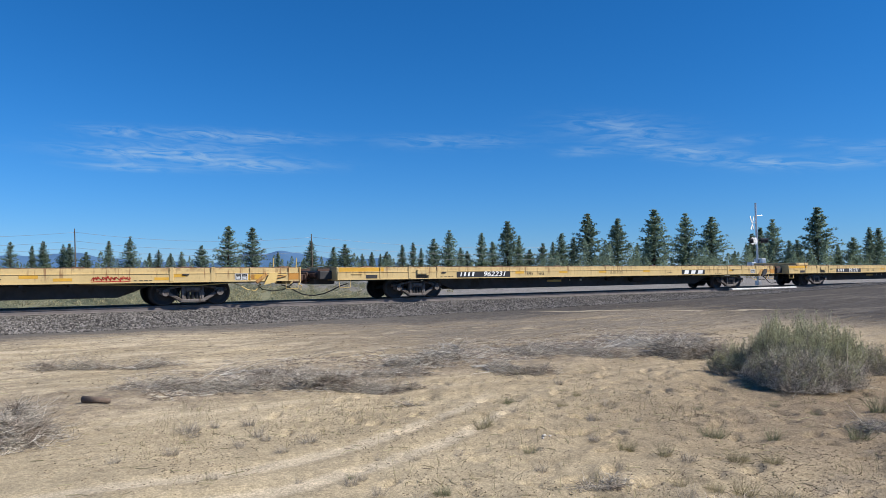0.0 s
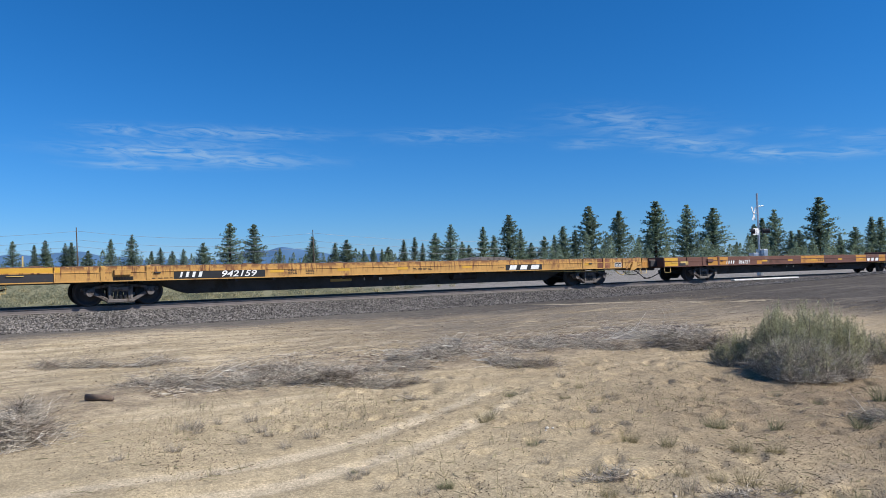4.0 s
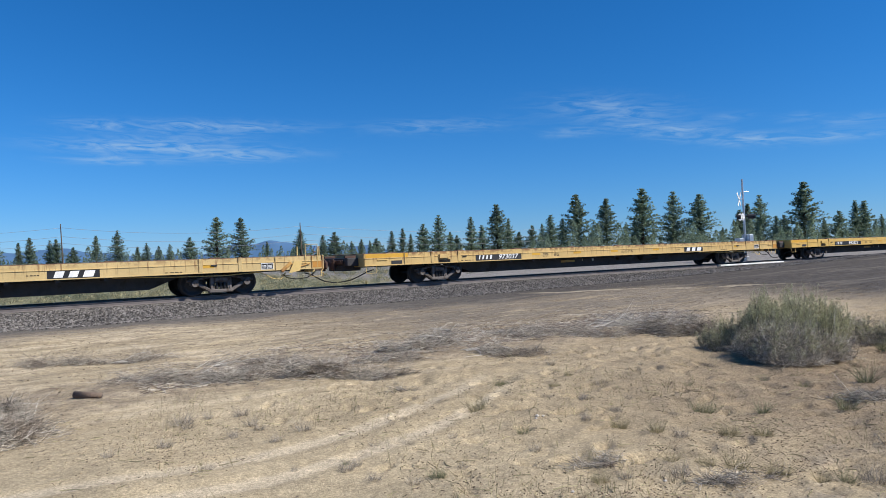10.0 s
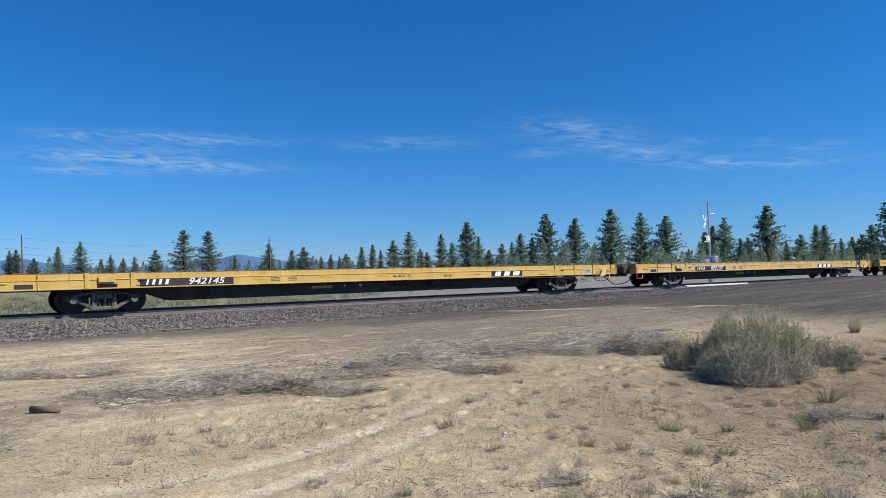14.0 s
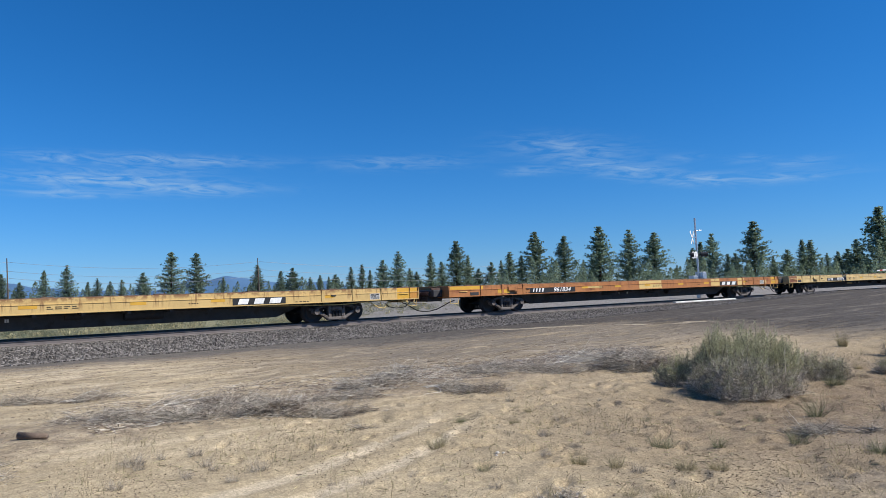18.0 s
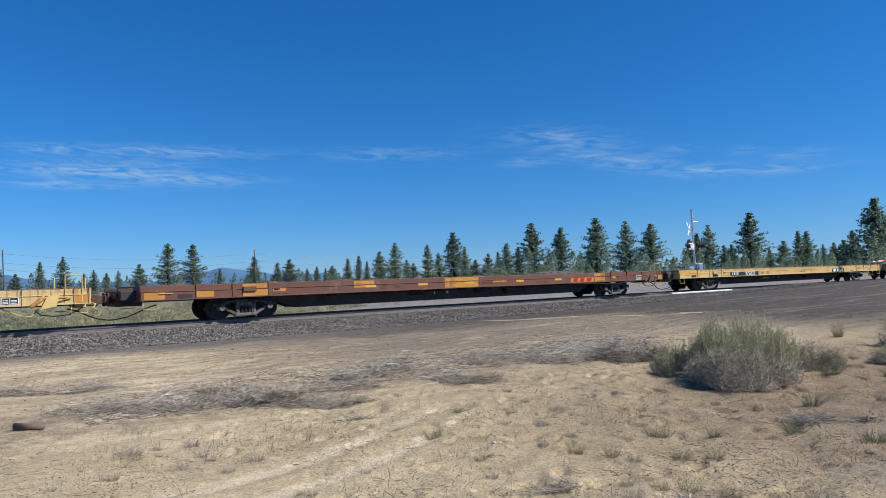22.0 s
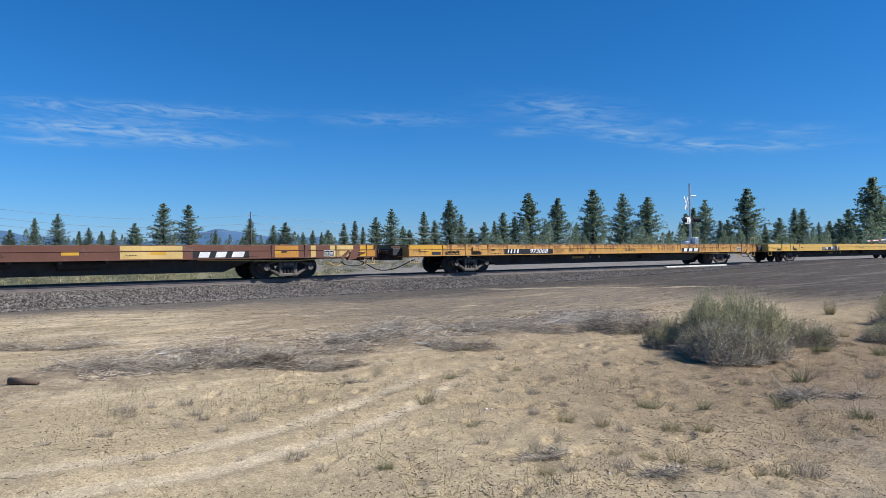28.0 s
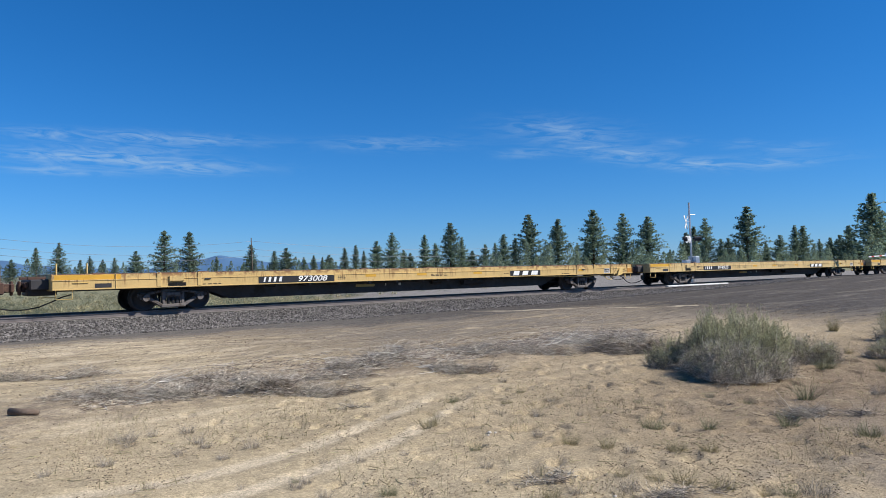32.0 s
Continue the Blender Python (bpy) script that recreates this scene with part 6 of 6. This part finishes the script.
    bm = bmesh.new()
    box(bm, -2.73, -1.85, -0.435, -0.405, 0.52, 0.62, 0.01)
    box(bm, -2.33, -2.25, -0.445, -0.435, 0.53, 0.64, 0.005)
    part("slack_indicator", bm, PAINTS["slate" if paint in ("brown", "orange") else "cream"], car)
    bm = bmesh.new()
    for u in (-1.33, -0.66, -0.60):
        box(bm, u, u + 0.05, -0.415, -0.405, 0.54, 0.64)
    part("small_mark", bm, MARK, car)
    # jacking box, card holder and brake rigging
    bm = bmesh.new()
    box(bm, -TRUCK - 0.24, -TRUCK + 0.24, -SIDE_Y - 0.09, -SIDE_Y - 0.02, LEDGE - 0.10, LEDGE + 0.07, 0.012)
    part("jacking_box", bm, PAINTS[paint], car)
    plate("card_holder", car, -HALF + 1.15, -HALF + 1.62, LOW + 0.05, LOW + 0.18, PAINTS["slate"], 0.010)
    for u in (-HALF + 4.6, HALF - 3.9):
        bm = bmesh.new()
        box(bm, u - 0.10, u + 0.10, -SIDE_Y - 0.07, -SIDE_Y - 0.02, LEDGE - 0.07, LEDGE - 0.025, 0.01)
        part("lashing_ring", bm, BLACK, car)
    bm = bmesh.new()
    box(bm, -TRUCK - 0.28, -TRUCK + 0.32, -SIDE_Y - 0.03, -SIDE_Y + 0.01, LOW - 0.02, LOW + 0.16, 0.012)
    part("access_plate", bm, BLACK, car)
    bm = bmesh.new()
    rod(bm, (2.6, -0.62, 0.62), (3.8, -0.62, 0.62), 0.17, None, 12)
    rod(bm, (0.9, -0.60, 0.64), (1.4, -0.60, 0.64), 0.11, None, 10)
    rod(bm, (-6.0, -0.70, 0.70), (6.0, -0.70, 0.70), 0.018, None, 6)
    part("brake_gear", bm, CAST if tanks else BLACK, car)
    for p in patches:
        plate("paint_patch", car, p[0], p[1], p[3] if len(p) > 3 else LOW + 0.034, p[4] if len(p) > 4 else TOP - 0.006, PAINTS[p[2]], 0.003)
    if tabs:
        for u in (-5.15, -2.64, -0.18, 2.84, 5.38, 9.5):
            if not (mark and mark[0] - 0.4 < u < mark[1] + 0.4) and not (num and num[0] - 0.4 < u < num[1] + 0.4):
                plate("reflector_strip", car, u - 0.24, u + 0.24, LEDGE - 0.125, LEDGE - 0.03, PAINTS["fresh"], 0.005)
    if front_patch:
        plate("paint_patch", car, -HALF + 0.05, -HALF + 1.9, LEDGE + 0.012, TOP - 0.008, PAINTS["fresh"], 0.004)
    if num:
        number_field(car, *num, number, num_ground)
    if mark:
        emblem(car, *mark, ground=mark_ground, ink=mark_ink)
    small_writing(car, -4.75, LOW + 0.21, 3, 0.34)
    small_writing(car, -4.1, LOW + 0.21, 3, 0.34)
    small_writing(car, 4.4, LOW + 0.14, 1, 0.36)
    small_writing(car, 0.3, LOW + 0.19, 2, 0.9)
    small_writing(car, -9.2, LOW + 0.06, 1, 0.7)
    small_writing(car, 8.2, LOW + 0.06, 1, 0.6)
    if stencil:
        o = part("stencil_text", text_mesh(stencil, 0.15, DARK_MARK, 0.0), DARK_MARK, car)
        o.matrix_basis = pose(3.0, PANEL_Y - 0.004, LOW + 0.07, 90)
    inspection_panel(car, 11.55)
    # hand brake stand and its low rail at the rear end
    if stand:
        bm = bmesh.new()
        for u in (12.96, 13.42):
            rod(bm, (u, -SIDE_Y - 0.03, LOW + 0.05), (u, -SIDE_Y - 0.03, TOP + 0.42), 0.013, None, 6)
        for z in (TOP + 0.42,):
            rod(bm, (12.96, -SIDE_Y - 0.03, z), (13.42, -SIDE_Y - 0.03, z), 0.012, None, 6)
        part("brake_stand", bm, PAINTS["cream"], car)
        bm = bmesh.new()
        bmesh.ops.create_cone(bm, cap_ends=False, segments=18, radius1=0.22, radius2=0.22, depth=0.03, matrix=pose(HALF + 0.02, -0.75, TOP + 0.15, 0, 90))
        rod(bm, (HALF - 0.1, -0.75, TOP + 0.15), (HALF + 0.03, -0.75, TOP + 0.15), 0.03)
        part("brake_wheel", bm, CAST, car)
    if hump is not None:
        bm = bmesh.new()
        prism(bm, [(hump - 1.3, TOP - 0.05), (hump + 1.3, TOP - 0.05), (hump + 1.2, TOP + 0.06), (hump + 0.7, TOP + 0.15), (hump - 0.4, TOP + 0.17), (hump - 1.1, TOP + 0.08)], -0.5, 0.5)
        part("folded_hitch", bm, CAST, car, "dark folded trailer hitch")
    if upright is not None:
        bm = bmesh.new()
        box(bm, upright - 0.22, upright + 0.22, -0.5, 0.5, TOP - 0.05, TOP + 0.12, 0.03)
        box(bm, upright - 0.13, upright + 0.13, -0.42, 0.42, TOP + 0.1, TOP + 0.55, 0.05)
        rod(bm, (upright - 0.02, -0.2, TOP + 0.5), (upright - 0.02, -0.2, TOP + 0.78), 0.07)
        part("trailer_hitch", bm, CAST, car, "dark upright trailer hitch")
        bm = bmesh.new()
        box(bm, upright + 0.2, upright + 1.2, -SIDE_Y + 0.05, -SIDE_Y + 0.5, TOP - 0.02, TOP + 0.12, 0.03)
        part("hitch_frame", bm, PAINTS["worn"], car)
    if posts:
        for u in (0.12, 0.95):
            bm = bmesh.new()
            x = posts * (HALF - u)
            rod(bm, (x, -SIDE_Y + 0.06, TOP - 0.05), (x, -SIDE_Y + 0.06, TOP + 0.34), 0.022)
            part("end_post", bm, PAINTS["cream"], car)
    # drooping uncoupling lever and bent brackets below the rear corner
    if hitch:
        bm = bmesh.new()
        box(bm, hitch * (HALF - 1.5) - 0.65, hitch * (HALF - 1.5) + 0.65, -SIDE_Y + 0.02, SIDE_Y - 0.02, TOP + 0.002, TOP + 0.17, 0.03)
        part("raised_end_box", bm, PAINTS[paint if paint != "bright" else "pale"], car)
    if not bracket:
        return car
    bm = bmesh.new()
    y = -SIDE_Y - 0.06
    beam(bm, (12.05, y, LOW - 0.05), (12.42, y, LOW + 0.26), 0.05, 0.12, 0.02)
    bent = PAINTS["worn" if paint in ("pale", "bright") else paint]
    part("corner_bracket", bm, bent, car)
    bm = bmesh.new()
    beam(bm, (12.72, y - 0.01, LOW + 0.10), (13.12, y - 0.01, LOW + 0.20), 0.04, 0.04, 0.01)
    part("corner_brace", bm, bent, car)
    bm = bmesh.new()
    prism(bm, [(12.30, LOW - 0.12), (12.72, LOW - 0.04), (12.80, LOW + 0.30), (12.50, LOW + 0.28)], y - 0.045, y - 0.030)
    part("bracket_plate", bm, BLACK if dark_flap else PAINTS["cream" if paint in ("pale", "spotted", "bright") else paint], car, "bent corner plate")
    return car


CARS = []


def add_car(label, **kw):
    CARS.append(flat_car(label, **kw))


CLEAN = "yellow flat car with a black number field on its side"
SPOTS = "faded yellow flat car with rust spots along its top edge"
add_car("faded yellow flat car with red scrawl on its side", paint="pale", num=(-8.4, -5.5), stencil="PH 90AI", posts=1, mark=(1.0, 2.8), patches=((6.0, 6.5, "fresh", LOW + 0.08, LOW + 0.17), (8.8, 9.4, "fresh", LOW + 0.08, LOW + 0.17), (11.7, 12.3, "fresh", LOW + 0.06, LOW + 0.24)))
scrawl(CARS[-1], 7.0, 8.1, RED_MARK, 61)
add_car("pale yellow flat car with a fresh yellow front corner", paint="pale", number="962231", num=(-8.42, -5.67), mark=(5.6, 7.2), dark_flap=True)
add_car("old yellow flat car with a stained field and boxed end", paint="pale", number="931231", num=(-8.46, -5.5), num_ground="slate", mark=(6.0, 8.0), mark_ground="slate", hitch=-1, tanks=True, upright=12.1, patches=((-7.6, -7.0, "amber", LOW + 0.04, LEDGE), (8.1, 9.4, "slate", LOW + 0.034, LEDGE - 0.05)))
add_car("worn yellow flat car with dark stained panels", paint="worn", number="942159", hump=4.8, num=(-8.55, -5.57), mark=(4.94, 6.7), posts=-1, patches=((-13.3, -11.9, "slate", LOW + 0.034, LEDGE - 0.03), (-7.1, -6.6, "fresh", LOW + 0.16, LEDGE - 0.024), (10.2, 11.0, "rust")))
add_car("brown rusted flat car with yellow patches", paint="brown", number="964751", num=(-8.82, -6.32), num_ground="", mark=(6.05, 7.6), mark_ground="", hitch=1, stand=0,
        patches=((-13.6, -12.6, "fresh"), (-12.4, -11.8, "cream", LOW + 0.1, LEDGE), (-10.2, -8.5, "amber"), (-5.9, -5.45, "amber", LOW + 0.034, LEDGE - 0.06), (-1.5, 1.0, "amber"), (4.75, 6.0, "amber"), (7.7, 8.5, "amber"), (11.7, 12.7, "fresh", LOW + 0.15, LEDGE)), front_patch=False)
add_car("clean yellow flat car with a black number field", paint="bright", number="993582", num=(-8.38, -5.61), mark=(5.33, 7.0), stencil="PH 221", bracket=False)
add_car("faded yellow flat car with streaks of rust", paint="pale", number="973051", num=(-8.3, -5.51), mark=(5.04, 6.2), stand=1, posts=1)
add_car("faded yellow flat car with a rusted number field", paint="spotted", number="973037", num=(-8.47, -6.0), mark=(5.2, 6.5), patches=((-8.47, -7.3, "rust", LOW + 0.037, LEDGE - 0.03),), num_ground="slate", bracket=False)
add_car("clean yellow flat car with a long black number field", paint="bright", number="942623", num=(-8.63, -5.27), mark=(5.02, 6.7), stencil="PH 211", posts=1)
add_car("yellow flat car with a dark grey number field", paint="bright", number="942145", num=(-9.1, -6.1), num_ground="slate", mark=(5.48, 7.05), stencil="PH 211")
add_car(SPOTS, paint="spotted", number="972137", num=(-8.5, -5.5), mark=(5.63, 7.39), stencil="PH 10A I", stand=1, posts=1)
add_car("faded yellow flat car with drips of rust", paint="spotted", number="972870", num=(-8.18, -5.03), mark=(6.0, 7.7), bracket=False, patches=((12.6, 13.6, "fresh"),))
add_car("rusty orange flat car with pale yellow patches", paint="orange", number="961834", num=(-8.92, -5.86), mark=(6.9, 8.5), bracket=False,
        patches=((-10.9, -10.2, "fresh", LOW + 0.1, LEDGE), (-5.0, -3.9, "cream", LOW + 0.18, LEDGE), (-0.87, 1.07, "cream"), (5.85, 6.75, "cream"), (8.75, 9.5, "cream"), (11.6, 12.1, "cream", LOW + 0.05, LEDGE), (12.7, 13.3, "fresh")))
add_car("worn yellow flat car with a rusty front corner", paint="pale", number="159276", hump=9.9, num=(-8.23, -5.26), num_ground="slate", mark=(2.4, 3.3), mark_ground="", mark_ink=RED_MARK, stand=1, posts=1, patches=((-13.6, -12.6, "rust"), (-12.5, -12.0, "amber", LOW + 0.05, LEDGE - 0.05)), front_patch=False)
add_car("brown rusted flat car with amber patches", paint="brown", num=None, hump=6.7, mark=(6.36, 7.8), mark_ground="amber", mark_ink=RED_MARK, stand=1, posts=1, front_patch=False,
        patches=((-13.55, -12.9, "amber", LOW + 0.034, LEDGE - 0.03), (-12.4, -12.2, "cream", LOW + 0.06, LOW + 0.16), (-11.9, -11.3, "amber", LOW + 0.06, LEDGE), (-10.3, -9.3, "amber"), (-9.2, -8.7, "amber", LOW + 0.16, LEDGE), (-5.9, -5.0, "amber", LOW + 0.18, TOP - 0.02), (-1.5, 0.35, "amber"), (1.2, 2.0, "amber", LOW + 0.2, LEDGE), (8.0, 8.8, "amber")))
add_car("yellow flat car with a stained black number field", paint="spotted", number="972822", num=(-8.4, -5.1), mark=(5.3, 7.0), bracket=False)
add_car("worn yellow flat car with many runs of rust", paint="worn", number="973083", num=(-8.36, -5.22), num_ground="slate", mark=(5.56, 7.1), stand=1, patches=((-12.0, -11.0, "fresh", LOW + 0.08, LEDGE),))
add_car("brown and black flat car with pale yellow patches", paint="brown", number="63555", num=(-9.4, -6.1), mark=(6.6, 8.3), front_patch=False,
        patches=((-13.5, -11.8, "cream"), (-6.06, -5.1, "cream"), (-1.03, 0.91, "cream"), (4.23, 6.15, "cream"), (9.3, 10.3, "amber"), (10.8, 11.0, "cream"), (11.6, 12.6, "cream"), (12.9, 13.5, "fresh")))
add_car("worn yellow flat car with black scribble on its front", paint="worn", number="973068", num=(-8.38, -5.22), mark=(5.53, 7.05), stand=1, patches=((-12.8, -12.0, "fresh", LOW + 0.06, LEDGE),))
scrawl(CARS[-1], -11.8, -11.0, BLACK_PANEL, 62)
add_car("clean yellow flat car with a wide black number field", paint="bright", number="981160", hump=10.1, num=(-5.94, -3.17), mark=(6.8, 7.5), mark_ground="", mark_ink=RED_MARK, stand=1, posts=1, patches=((-11.8, -11.1, "fresh", LOW + 0.05, LEDGE),), front_patch=False)
add_car(SPOTS, paint="spotted", number="973008", num=(-7.25, -4.25), mark=(4.9, 6.6), posts=-1)
add_car(CLEAN, paint="pale", number="974935", num=(-8.5, -5.5), mark=(4.9, 6.6), bracket=False)
add_car(CLEAN, paint="pale", stand=1)
add_car(CLEAN, paint="pale")



SLACK = {0: 0.25, 1: 0.10, 4: -0.38, 5: -0.32, 6: -0.10, 13: -0.12, 14: -0.24, 15: -0.18, 16: -0.10}   # play in the couplers, car by car


def motions():
    """The train runs towards negative x, gaining a little speed; its wheels roll."""
    def along(t):
        return -4.67 - 17.08 * t - 0.0062 * t * t - 0.00007 * t ** 3
    times = [2.0 * k for k in range(17)]
    for j, car in enumerate(CARS):
        walk(car, [(t, pose(along(t) + PITCH * j + SLACK.get(j, 0.0), TRACK_Y, RAIL_Z)) for t in times])
    for side, sets in WHEELSETS.items():
        rows = []
        for k in range(961):
            t = k / 30
            rows.append((t, Matrix.Translation((side * 0.865, 0, 0.42)) @ Matrix.Rotation((along(t) / 0.42) % (2 * math.pi), 4, "Y")))
        walk(sets[0], rows)
        keys = sets[0].animation_data
        for other in sets[1:]:
            other.rotation_mode = "QUATERNION"
            data = other.animation_data_create()
            data.action = keys.action
            data.action_slot = keys.action_slot


motions()
